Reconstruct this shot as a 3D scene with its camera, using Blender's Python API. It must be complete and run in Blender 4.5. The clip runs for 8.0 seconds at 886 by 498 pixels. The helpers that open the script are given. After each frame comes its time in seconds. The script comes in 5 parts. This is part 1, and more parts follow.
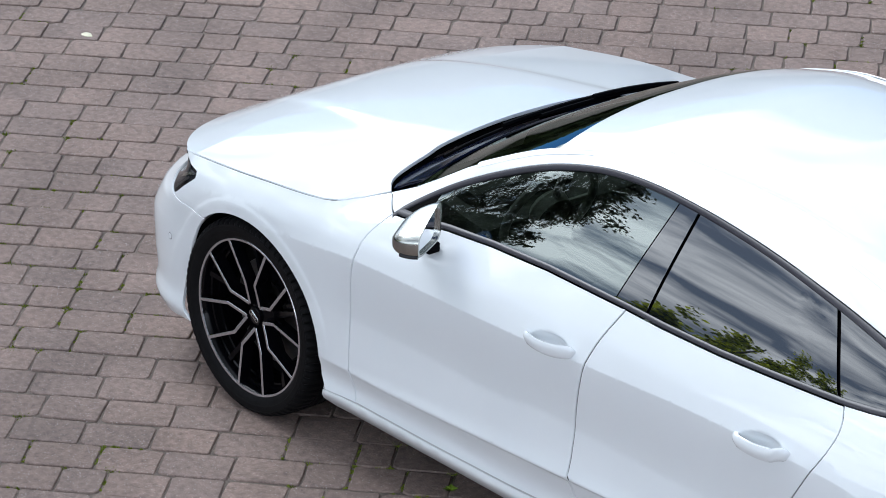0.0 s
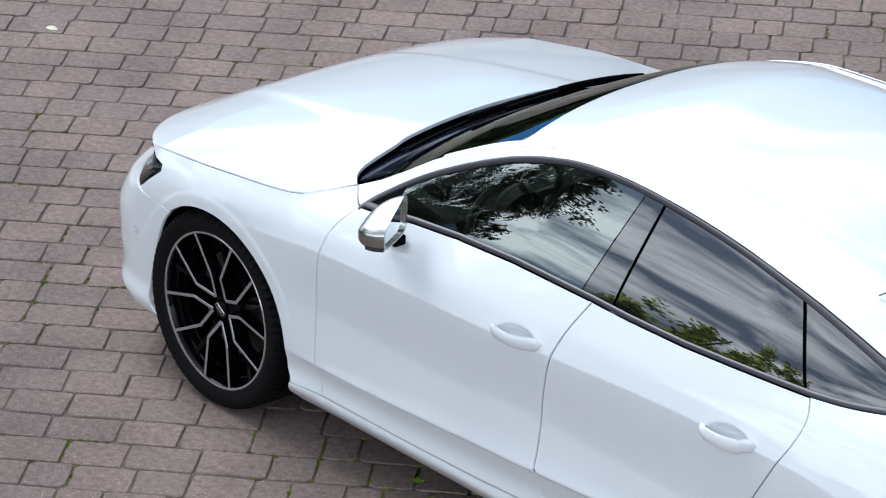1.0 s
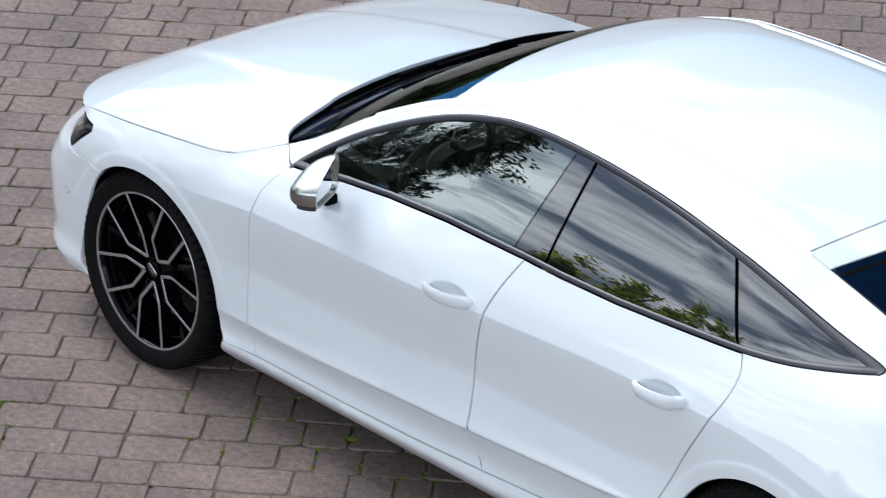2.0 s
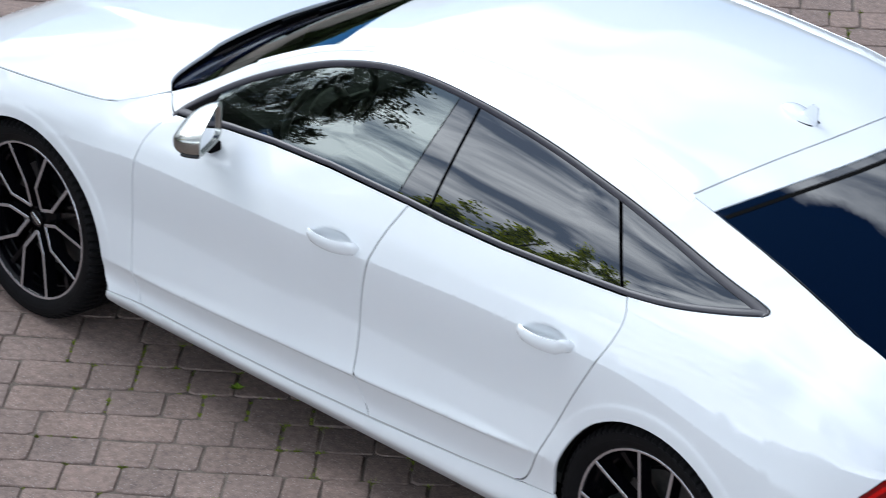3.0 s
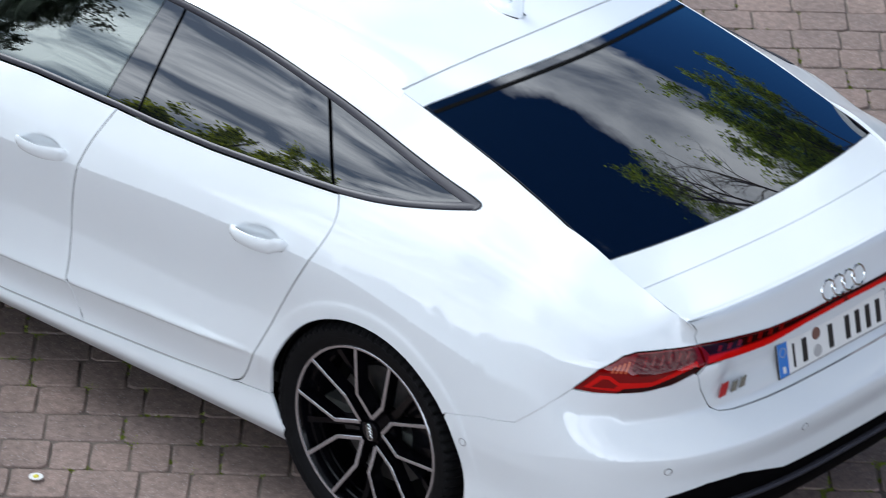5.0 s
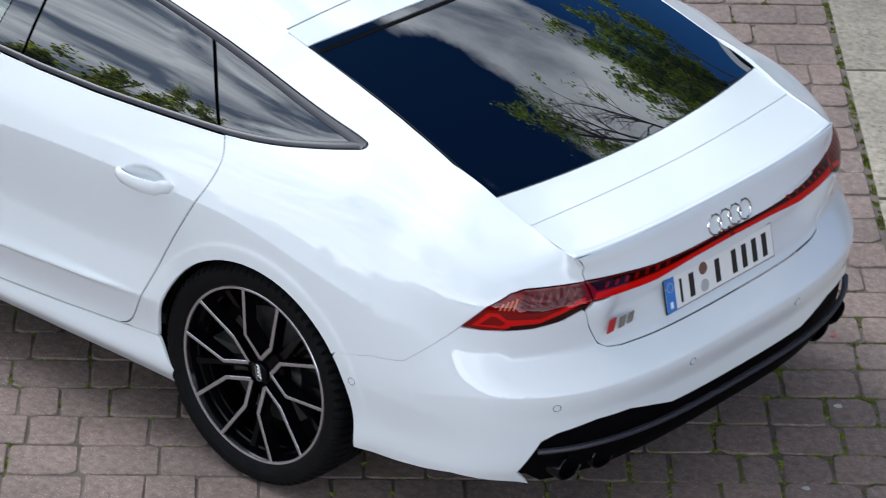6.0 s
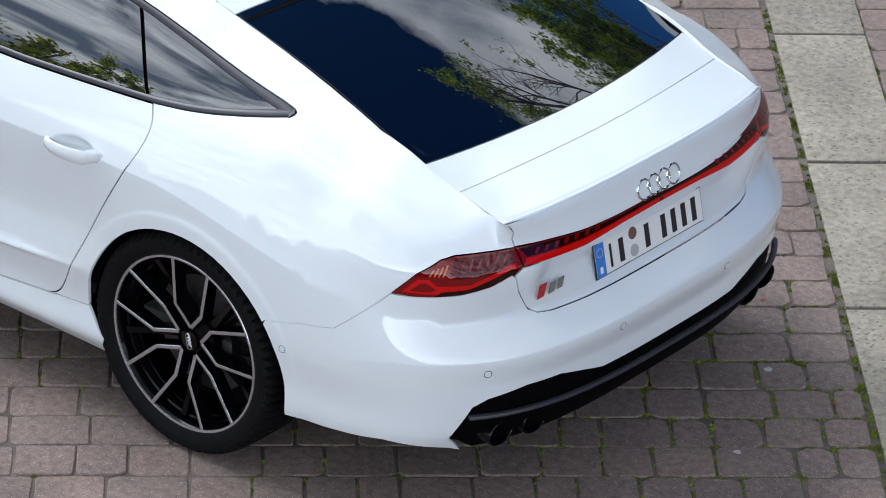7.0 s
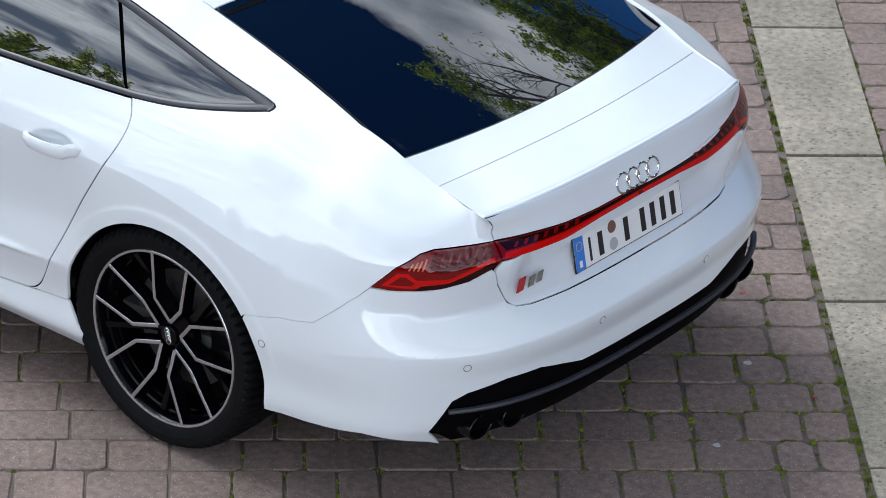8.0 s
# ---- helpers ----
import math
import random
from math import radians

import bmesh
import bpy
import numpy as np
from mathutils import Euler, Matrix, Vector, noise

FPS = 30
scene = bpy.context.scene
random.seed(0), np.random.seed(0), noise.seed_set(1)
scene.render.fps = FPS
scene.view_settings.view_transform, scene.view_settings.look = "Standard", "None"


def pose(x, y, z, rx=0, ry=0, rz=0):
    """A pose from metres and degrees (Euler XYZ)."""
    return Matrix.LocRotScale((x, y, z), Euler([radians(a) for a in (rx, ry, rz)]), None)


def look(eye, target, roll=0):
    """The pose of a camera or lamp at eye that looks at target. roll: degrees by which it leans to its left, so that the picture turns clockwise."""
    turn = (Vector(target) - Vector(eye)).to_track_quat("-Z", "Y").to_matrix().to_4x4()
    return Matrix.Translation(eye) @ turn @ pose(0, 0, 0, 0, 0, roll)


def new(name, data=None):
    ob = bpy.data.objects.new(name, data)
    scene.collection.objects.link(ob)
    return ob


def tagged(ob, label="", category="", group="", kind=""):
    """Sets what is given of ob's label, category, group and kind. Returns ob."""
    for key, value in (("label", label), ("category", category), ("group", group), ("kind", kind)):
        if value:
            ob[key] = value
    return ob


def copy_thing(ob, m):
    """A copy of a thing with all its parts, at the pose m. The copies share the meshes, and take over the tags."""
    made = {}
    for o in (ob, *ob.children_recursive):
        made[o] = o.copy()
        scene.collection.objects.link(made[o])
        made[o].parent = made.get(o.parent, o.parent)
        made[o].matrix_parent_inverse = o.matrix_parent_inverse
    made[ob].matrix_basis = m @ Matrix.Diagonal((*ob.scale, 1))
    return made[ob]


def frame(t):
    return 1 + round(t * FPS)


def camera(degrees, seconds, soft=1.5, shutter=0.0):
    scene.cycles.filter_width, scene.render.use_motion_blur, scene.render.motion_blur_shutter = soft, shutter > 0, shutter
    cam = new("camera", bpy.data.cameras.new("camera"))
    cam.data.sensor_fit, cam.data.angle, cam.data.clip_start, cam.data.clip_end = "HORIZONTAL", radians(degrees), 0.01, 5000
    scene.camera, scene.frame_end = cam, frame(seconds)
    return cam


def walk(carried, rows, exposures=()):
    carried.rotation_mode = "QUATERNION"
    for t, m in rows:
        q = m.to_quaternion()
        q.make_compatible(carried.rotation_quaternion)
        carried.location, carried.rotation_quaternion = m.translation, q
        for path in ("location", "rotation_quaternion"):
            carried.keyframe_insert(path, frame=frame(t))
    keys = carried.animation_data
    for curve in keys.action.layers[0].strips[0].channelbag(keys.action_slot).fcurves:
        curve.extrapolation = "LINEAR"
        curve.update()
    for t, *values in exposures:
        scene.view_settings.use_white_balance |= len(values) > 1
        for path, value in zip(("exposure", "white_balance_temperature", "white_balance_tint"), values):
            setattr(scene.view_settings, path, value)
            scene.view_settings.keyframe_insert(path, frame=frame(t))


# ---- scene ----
EYE = (8.770, -8.789, 6.352)
cam = camera(12.17, 8.0, soft=0.42, shutter=0.5)
PATH = [
    (0.0, pose(*EYE, 66.049, -1.038, 49.985)),
    (0.5, pose(*EYE, 66.014, -1.071, 49.853)),
    (1.0, pose(*EYE, 65.956, -1.101, 49.499)),
    (2.3, pose(*EYE, 65.176, -1.165, 48.060)),
    (3.0, pose(*EYE, 64.688, -1.290, 46.802)),
    (3.5, pose(*EYE, 64.407, -1.369, 45.769)),
    (4.0, pose(*EYE, 64.117, -1.432, 44.589)),
    (4.5, pose(*EYE, 63.808, -1.474, 43.563)),
    (5.0, pose(*EYE, 63.394, -1.506, 42.488)),
    (6.5, pose(*EYE, 62.320, -1.602, 40.156)),
    (7.0, pose(*EYE, 62.168, -1.610, 39.698)),
    (7.5, pose(*EYE, 62.116, -1.630, 39.506)),
    (8.0, pose(*EYE, 62.094, -1.639, 39.390)),
]
walk(cam, PATH, exposures=((0.0, .02, 6220, 10), (8.0, .02, 6220, 10)))

# ---- world and sun: bright broken cloud over blue sky ----
world = bpy.data.worlds.new("world")
scene.world = world
world.use_nodes = True
wn, wl = world.node_tree.nodes, world.node_tree.links
sky = wn.new("ShaderNodeTexSky")
sky.sky_type, sky.sun_disc = "NISHITA", False
sky.sun_elevation, sky.sun_rotation = radians(46), radians(-89)


def wnode(kind, **values):
    node = wn.new("ShaderNode" + kind)
    for key, value in values.items():
        node.inputs[key.replace("_", " ")].default_value = value
    return node


def wmath(op, a, b=None):
    node = wn.new("ShaderNodeMath")
    node.operation = op
    for k, v in enumerate((a, b)):
        if v is None:
            continue
        if isinstance(v, (int, float)):
            node.inputs[k].default_value = v
        else:
            wl.new(v, node.inputs[k])
    return node.outputs[0]


direction = wn.new("ShaderNodeSeparateXYZ")
wl.new(wn.new("ShaderNodeTexCoord").outputs["Generated"], direction.inputs[0])
height = wmath("ADD", wmath("MAXIMUM", direction.outputs[2], 0.0), 0.12)
plane = wn.new("ShaderNodeCombineXYZ")
wl.new(wmath("DIVIDE", direction.outputs[0], height), plane.inputs[0])
wl.new(wmath("DIVIDE", direction.outputs[1], height), plane.inputs[1])
drawn = wn.new("ShaderNodeMapping")          # wind-drawn streaks
drawn.vector_type = "TEXTURE"
drawn.inputs["Rotation"].default_value = (0, 0, radians(-96))
drawn.inputs["Scale"].default_value = (.40, 1.3, 1)
wl.new(plane.outputs[0], drawn.inputs["Vector"])
cover = wnode("TexNoise", Scale=1.5, Detail=10.0, Roughness=.62, Distortion=.35)
puffs = wnode("TexNoise", Scale=3.8, Detail=8.0, Roughness=.58, Distortion=.4)
drift = wn.new("ShaderNodeVectorMath")
drift.inputs[1].default_value = (.03, -.15, 0)
wl.new(plane.outputs[0], drift.inputs[0])
wl.new(drift.outputs[0], cover.inputs["Vector"])
wl.new(drawn.outputs[0], puffs.inputs["Vector"])
edge = wnode("MapRange", From_Min=.48, From_Max=.58)
shade = wnode("MapRange", From_Min=.40, From_Max=.60)
billow = wnode("TexNoise", Scale=1.9, Detail=9.0, Roughness=.55, Distortion=.5)
wl.new(plane.outputs[0], billow.inputs["Vector"])
north = wmath("MINIMUM", wmath("MAXIMUM", wmath("MULTIPLY", direction.outputs[1], 4.0), 0.0), 1.0)
wl.new(wmath("ADD", wmath("MULTIPLY", wmath("ADD", billow.outputs["Fac"], .03), north), wmath("MULTIPLY", puffs.outputs["Fac"], wmath("SUBTRACT", 1.0, north))), shade.inputs["Value"])
cloud = wn.new("ShaderNodeMix")
cloud.data_type = "RGBA"
cloud.inputs[6].default_value, cloud.inputs[7].default_value = (4.3, 5.5, 7.6, 1), (26.6, 28.0, 29.4, 1)
wl.new(shade.outputs[0], cloud.inputs[0])
SUNWARD = (-.690, .010, .724)                 # thin cloud in front of the sun glows
glow = wn.new("ShaderNodeVectorMath")
glow.operation = "DOT_PRODUCT"
unit_dir = wn.new("ShaderNodeVectorMath")
unit_dir.operation = "NORMALIZE"
wl.new(wn["Texture Coordinate"].outputs["Generated"], unit_dir.inputs[0])
wl.new(unit_dir.outputs[0], glow.inputs[0])
glow.inputs[1].default_value = SUNWARD
near_sun = wmath("POWER", wmath("MAXIMUM", glow.outputs["Value"], 0.0), 2.5)
edge.clamp = True
# extra cloud brightness added low in the south-east, to fill the doors and rear bumper
facing = wmath("MAXIMUM", wmath("SUBTRACT", wmath("MULTIPLY", direction.outputs[0], .60), wmath("MULTIPLY", direction.outputs[1], .80)), 0.0)
low_fill = wmath("MULTIPLY", wmath("MULTIPLY", facing, 6.0), wmath("POWER", wmath("SUBTRACT", 1.0, wmath("MAXIMUM", direction.outputs[2], 0.0)), 3.0))
lit = wn.new("ShaderNodeVectorMath")
lit.operation = "SCALE"
wl.new(cloud.outputs[2], lit.inputs[0])
wl.new(wmath("ADD", wmath("MULTIPLY", near_sun, 1.0), wmath("ADD", 1.0, low_fill)), lit.inputs["Scale"])
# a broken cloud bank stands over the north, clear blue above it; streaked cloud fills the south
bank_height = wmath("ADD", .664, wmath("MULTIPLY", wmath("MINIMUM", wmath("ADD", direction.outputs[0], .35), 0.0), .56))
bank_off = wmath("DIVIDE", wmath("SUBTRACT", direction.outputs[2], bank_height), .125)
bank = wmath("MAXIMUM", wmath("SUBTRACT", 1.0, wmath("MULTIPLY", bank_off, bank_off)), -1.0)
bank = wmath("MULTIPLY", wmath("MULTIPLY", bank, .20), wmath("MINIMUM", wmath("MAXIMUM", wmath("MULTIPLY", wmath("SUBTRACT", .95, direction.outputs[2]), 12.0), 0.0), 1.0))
haze = wmath("MULTIPLY", wmath("POWER", wmath("SUBTRACT", 1.0, wmath("MAXIMUM", direction.outputs[2], 0.0)), 5.0), .3)
south_cover = wmath("MULTIPLY", wmath("SUBTRACT", 1.0, north), wmath("ADD", haze, .09))
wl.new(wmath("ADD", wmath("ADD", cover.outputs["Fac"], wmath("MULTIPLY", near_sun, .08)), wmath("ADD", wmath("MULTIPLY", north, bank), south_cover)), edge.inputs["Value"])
heaven = wn.new("ShaderNodeMix")
heaven.data_type = "RGBA"
wl.new(edge.outputs[0], heaven.inputs[0])
clear_blue = wn.new("ShaderNodeVectorMath")
clear_blue.operation = "MULTIPLY"
clear_blue.inputs[1].default_value = (.15, .42, .82)
wl.new(sky.outputs["Color"], clear_blue.inputs[0])
pale = wn.new("ShaderNodeVectorMath")        # the blue pales towards the northern horizon
pale.operation = "SCALE"
wl.new(clear_blue.outputs[0], pale.inputs[0])
wl.new(wmath("ADD", 1.0, wmath("MULTIPLY", north, wmath("MINIMUM", wmath("MAXIMUM", wmath("MULTIPLY", wmath("SUBTRACT", .66, direction.outputs[2]), 9.0), 0.0), 1.5))), pale.inputs["Scale"])
wl.new(pale.outputs[0], heaven.inputs[6])
wl.new(lit.outputs[0], heaven.inputs[7])
background = wn["Background"]
background.inputs["Strength"].default_value = 0.0468
wl.new(heaven.outputs[2], background.inputs["Color"])
sun = new("sun", bpy.data.lights.new("sun", "SUN"))
sun.data.energy, sun.data.angle, sun.data.color = 2.9, radians(32), (0.96, 0.985, 1.0)
sun.matrix_world = look((-6.90, .10, 7.24), (0, 0, 0))

# ---- materials ----
def material(name, color, rough=0.5, metal=0.0, coat=0.0, ior=1.5, spec=None):
    m = bpy.data.materials.new(name)
    m.use_nodes = True
    b = m.node_tree.nodes["Principled BSDF"]
    b.inputs["Base Color"].default_value = (*color, 1)
    b.inputs["Roughness"].default_value = rough
    b.inputs["Metallic"].default_value = metal
    b.inputs["Coat Weight"].default_value = coat
    b.inputs["Coat Roughness"].default_value = 0.02
    b.inputs["IOR"].default_value = ior
    if spec is not None:
        b.inputs["Specular IOR Level"].default_value = spec
    return m


def vary(m, scale, amount, bump=0.0, bump_scale=None, detail=6, fine=0.0):
    """Uneven colour at two scales and a fine relief, in object space."""
    n, l = m.node_tree.nodes, m.node_tree.links
    b = n["Principled BSDF"]
    co = n.new("ShaderNodeTexCoord")
    color = tuple(b.inputs["Base Color"].default_value)
    tex = n.new("ShaderNodeTexNoise")
    tex.inputs["Scale"].default_value, tex.inputs["Detail"].default_value = scale, detail
    l.new(co.outputs["Object"], tex.inputs["Vector"])
    ramp = n.new("ShaderNodeMapRange")
    ramp.inputs["From Min"].default_value, ramp.inputs["From Max"].default_value = 0.3, 0.7
    ramp.inputs["To Min"].default_value, ramp.inputs["To Max"].default_value = 1 - amount, 1 + amount
    l.new(tex.outputs["Fac"], ramp.inputs["Value"])
    value = ramp.outputs["Result"]
    if fine:
        grit = n.new("ShaderNodeTexNoise")
        grit.inputs["Scale"].default_value, grit.inputs["Detail"].default_value = scale * 22, 3
        l.new(co.outputs["Object"], grit.inputs["Vector"])
        r2 = n.new("ShaderNodeMapRange")
        r2.inputs["From Min"].default_value, r2.inputs["From Max"].default_value = 0.3, 0.7
        r2.inputs["To Min"].default_value, r2.inputs["To Max"].default_value = 1 - fine, 1 + fine
        l.new(grit.outputs["Fac"], r2.inputs["Value"])
        mul = n.new("ShaderNodeMath")
        mul.operation = "MULTIPLY"
        l.new(value, mul.inputs[0])
        l.new(r2.outputs["Result"], mul.inputs[1])
        value = mul.outputs[0]
    mix = n.new("ShaderNodeVectorMath")
    mix.operation = "SCALE"
    mix.inputs[0].default_value = color[:3]
    l.new(value, mix.inputs["Scale"])
    l.new(mix.outputs["Vector"], b.inputs["Base Color"])
    if bump:
        t2 = n.new("ShaderNodeTexNoise")
        t2.inputs["Scale"].default_value, t2.inputs["Detail"].default_value = bump_scale or scale * 10, 5
        l.new(co.outputs["Object"], t2.inputs["Vector"])
        bp = n.new("ShaderNodeBump")
        bp.inputs["Strength"].default_value, bp.inputs["Distance"].default_value = 1.0, bump
        l.new(t2.outputs["Fac"], bp.inputs["Height"])
        l.new(bp.outputs["Normal"], b.inputs["Normal"])
    return m


PAINT = vary(material("white_paint", (.712, .748, .772), .45, 0, 1.0, 1.5, .25), 3.0, .01)
PAINT.node_tree.nodes["Principled BSDF"].inputs["Coat IOR"].default_value = 1.72
BLACK_GLOSS = material("black_gloss", (.003, .003, .004), .15, 0, 0, 1.45, .3)
COWL = material("cowl_black", (.004, .006, .018), .12, 0, 0, 1.5, .35)
BLACK_PLASTIC = vary(material("black_plastic", (.002, .002, .0025), .6, spec=.03), 40, .2, .0004, 900)
DARK_TRIM = material("dark_trim", (.036, .035, .043), .34, 0, 0, 1.5, .32)
LINER = material("liner", (.003, .003, .003), .95, spec=.05)
RUBBER = vary(material("rubber", (.006, .006, .0066), .62, spec=.08), 25, .2, .0004, 500)
ALLOY = vary(material("machined_alloy", (.54, .54, .57), .25, .88), 60, .06)
WHEEL_BLACK = material("wheel_black", (.002, .002, .003), .13, spec=.16)
CHROME = material("chrome", (.80, .81, .82), .07, 1.0)
SATIN = vary(material("satin_aluminium", (.43, .44, .41), .24, 1.0), 30, .03)
STEEL = vary(material("brake_steel", (.11, .11, .11), .45, 1.0), 40, .2)
MIRROR = material("mirror_glass", (.85, .87, .9), .01, 1.0)
PRIVACY = material("privacy_glass", (.003, .004, .006), .012, 0, 0, 2.35)
REAR_GLASS = material("rear_glass", (.0005, .0015, .005), .012, 0, 0, 2.25)
SEAT = vary(material("seat_leather", (.34, .35, .32), .5), 20, .2)
# steering wheel leather, daylight through the windscreen put into its colour
LIT_LEATHER = vary(material("lit_leather", (.20, .21, .19), .4), 40, .2)
CABIN = vary(material("cabin_plastic", (.06, .065, .06), .6), 20, .2)
PLATE_WHITE = material("plate_white", (.78, .78, .76), .35)
PLATE_BLACK = material("plate_black", (.012, .012, .012), .4)
PLATE_BLUE = material("plate_blue", (.04, .20, .60), .35)
BADGE_RED = material("badge_red", (.42, .012, .015), .3)
SEAL_GAP_GREY = material("seal_gap_grey", (.42, .42, .42), .4)
SEAL_BROWN = material("seal_brown", (.17, .08, .06), .5)
LAMP_RED = material("lamp_red", (.15, .0008, .0012), .04, 0, 0, 1.5, .42)
LAMP_BRIGHT = material("lamp_bright_red", (.50, .004, .003), .06, 0, 0, 1.45, .35)
LAMP_SMOKE = material("lamp_smoke", (.075, .003, .004), .04, 0, 0, 1.5, .28)
LAMP_AMBER = material("lamp_amber", (.55, .13, .06), .12, 0, 0, 1.5, .5)
LAMP_DARK = material("lamp_dark", (.018, .0008, .001), .04, 0, 0, 1.5, .30)
HEADLAMP = material("headlamp_lens", (.014, .015, .018), .05, 0, 0, 1.5, .35)


def clear_glass():
    m = bpy.data.materials.new("tinted_glass")
    m.use_nodes = True
    n, l = m.node_tree.nodes, m.node_tree.links
    n.remove(n["Principled BSDF"])
    see, gloss, mix, fres = n.new("ShaderNodeBsdfTransparent"), n.new("ShaderNodeBsdfGlossy"), n.new("ShaderNodeMixShader"), n.new("ShaderNodeFresnel")
    see.inputs["Color"].default_value = (.66, .74, .69, 1)
    gloss.inputs["Color"].default_value = (.92, 1, .96, 1)
    gloss.inputs["Roughness"].default_value = .012
    fres.inputs["IOR"].default_value = 3.0
    l.new(fres.outputs[0], mix.inputs[0])
    l.new(see.outputs[0], mix.inputs[1])
    l.new(gloss.outputs[0], mix.inputs[2])
    l.new(mix.outputs[0], n["Material Output"].inputs[0])
    return m


GLASS = clear_glass()


# ---- building helpers ----
def empty(name, at, **tags):
    ob = new(name)
    ob.location = at
    ob.empty_display_size = .1
    bpy.context.view_layer.update()
    return tagged(ob, **tags)


def mesh_part(name, me, mat, parent=None, label=""):
    """Links one mesh as a part of a thing or of a part; the mesh is in world metres unless local."""
    me.materials.append(mat)
    ob = new(name, me)
    if parent:
        ob.parent = parent
        bpy.context.view_layer.update()
        ob.matrix_parent_inverse = parent.matrix_world.inverted()
    return tagged(ob, label=label)


def part(name, bm, mat, parent=None, label="", smooth=40):
    me = bpy.data.meshes.new(name)
    bm.normal_update()
    if smooth:
        for f in bm.faces:
            f.smooth = True
        for e in bm.edges:
            if len(e.link_faces) == 2 and e.calc_face_angle(0) > radians(smooth):
                e.smooth = False
    bm.to_mesh(me)
    bm.free()
    return mesh_part(name, me, mat, parent, label)


def box(bm, size, m, bevel=0.0, segments=2):
    made = bmesh.ops.create_cube(bm, size=1, matrix=m @ Matrix.Diagonal((*size, 1)))["verts"]
    if bevel:
        edges = list({e for v in made for e in v.link_edges})
        bmesh.ops.bevel(bm, geom=edges, offset=bevel, segments=segments, affect="EDGES", profile=.7)
    return made


def tube(bm, pts, r, sides=8, flat=None, closed=False):
    """A rod along points; flat = (a, b) makes an oval section, a across and b along the given up."""
    pts = [Vector(p) for p in pts]
    rings, n = [], len(pts)
    for i, p in enumerate(pts):
        a, b = pts[(i - 1) % n if closed else max(i - 1, 0)], pts[(i + 1) % n if closed else min(i + 1, n - 1)]
        t = (b - a).normalized()
        s = t.cross(Vector((0, 0, 1)))
        s = s.normalized() if s.length > 1e-4 else Vector((1, 0, 0))
        w = s.cross(t).normalized()
        rad = r[i] if isinstance(r, (list, tuple)) else r
        ra, rb = flat or (rad, rad)
        rings.append([bm.verts.new(p + s * ra * math.cos(2 * math.pi * k / sides) + w * rb * math.sin(2 * math.pi * k / sides)) for k in range(sides)])
    for i in range(n if closed else n - 1):
        for k in range(sides):
            q = rings[(i + 1) % n]
            bm.faces.new((rings[i][k], rings[i][(k + 1) % sides], q[(k + 1) % sides], q[k]))
    if not closed:
        bm.faces.new(rings[0][::-1])
        bm.faces.new(rings[-1])


def lathe(bm, profile, m, steps=64, arc=(0, 2 * math.pi)):
    """Turns a profile of (radius, height) round the local z axis of m."""
    full = abs(arc[1] - arc[0] - 2 * math.pi) < 1e-6
    count = steps if full else steps + 1
    rows = [[bm.verts.new(m @ Vector((r * math.cos(a), r * math.sin(a), h))) for r, h in profile]
            for a in (arc[0] + (arc[1] - arc[0]) * i / steps for i in range(count))]
    for i in range(steps):
        p, q = rows[i], rows[(i + 1) % count]
        for j in range(len(profile) - 1):
            bm.faces.new((p[j], q[j], q[j + 1], p[j + 1]))


def prism(bm, outline, m, depth, bevel=0.0):
    """A flat outline in local xy, thickened along local z."""
    low = [bm.verts.new(m @ Vector((x, y, 0))) for x, y in outline]
    top = [bm.verts.new(m @ Vector((x, y, depth))) for x, y in outline]
    n = len(outline)
    bm.faces.new(low[::-1])
    f = bm.faces.new(top)
    for i in range(n):
        bm.faces.new((low[i], low[(i + 1) % n], top[(i + 1) % n], top[i]))
    if bevel:
        bmesh.ops.bevel(bm, geom=list(f.edges), offset=bevel, segments=2, affect="EDGES")


from mathutils.geometry import delaunay_2d_cdt


def dense(outline, step):
    out = []
    for (a, b), (c, d) in zip(outline, outline[1:] + outline[:1]):
        k = max(1, int(math.hypot(c - a, d - b) / step))
        out += [(a + (c - a) * i / k, b + (d - b) * i / k) for i in range(k)]
    return out


def rounded(points, rounds=2):
    """Rounds an open polyline by cutting corners."""
    p = [tuple(q) for q in points]
    for _ in range(rounds):
        q = [p[0]]
        for (a, b), (c, d) in zip(p, p[1:]):
            q += [(.75 * a + .25 * c, .75 * b + .25 * d), (.25 * a + .75 * c, .25 * b + .75 * d)]
        p = q + [p[-1]]
    return p


def inset(outline, gap):
    p = np.array(outline)
    area = np.sum(p[:, 0] * np.roll(p[:, 1], -1) - np.roll(p[:, 0], -1) * p[:, 1])
    if area < 0:
        p = p[::-1]
    e = np.roll(p, -1, 0) - p
    e /= np.linalg.norm(e, axis=1)[:, None] + 1e-9
    n = np.stack((-e[:, 1], e[:, 0]), 1)
    m = n + np.roll(n, 1, 0)
    m /= np.maximum(np.linalg.norm(m, axis=1)[:, None], .5)
    return p + m * gap


def inside(poly, pts):
    x, y = pts[:, 0], pts[:, 1]
    c = np.zeros(len(pts), bool)
    for (x0, y0), (x1, y1) in zip(poly, np.roll(poly, -1, 0)):
        t = ((y0 > y) != (y1 > y))
        with np.errstate(divide="ignore", invalid="ignore"):
            c ^= t & (x < (x1 - x0) * (y - y0) / (y1 - y0) + x0)
    return c


def unit(v):
    return v / (np.linalg.norm(v, axis=-1, keepdims=True) + 1e-12)


def normals_of(surface, a, b, out=None):
    h = 2e-3
    n = unit(np.cross(surface(a + h, b) - surface(a - h, b), surface(a, b + h) - surface(a, b - h)))
    return n


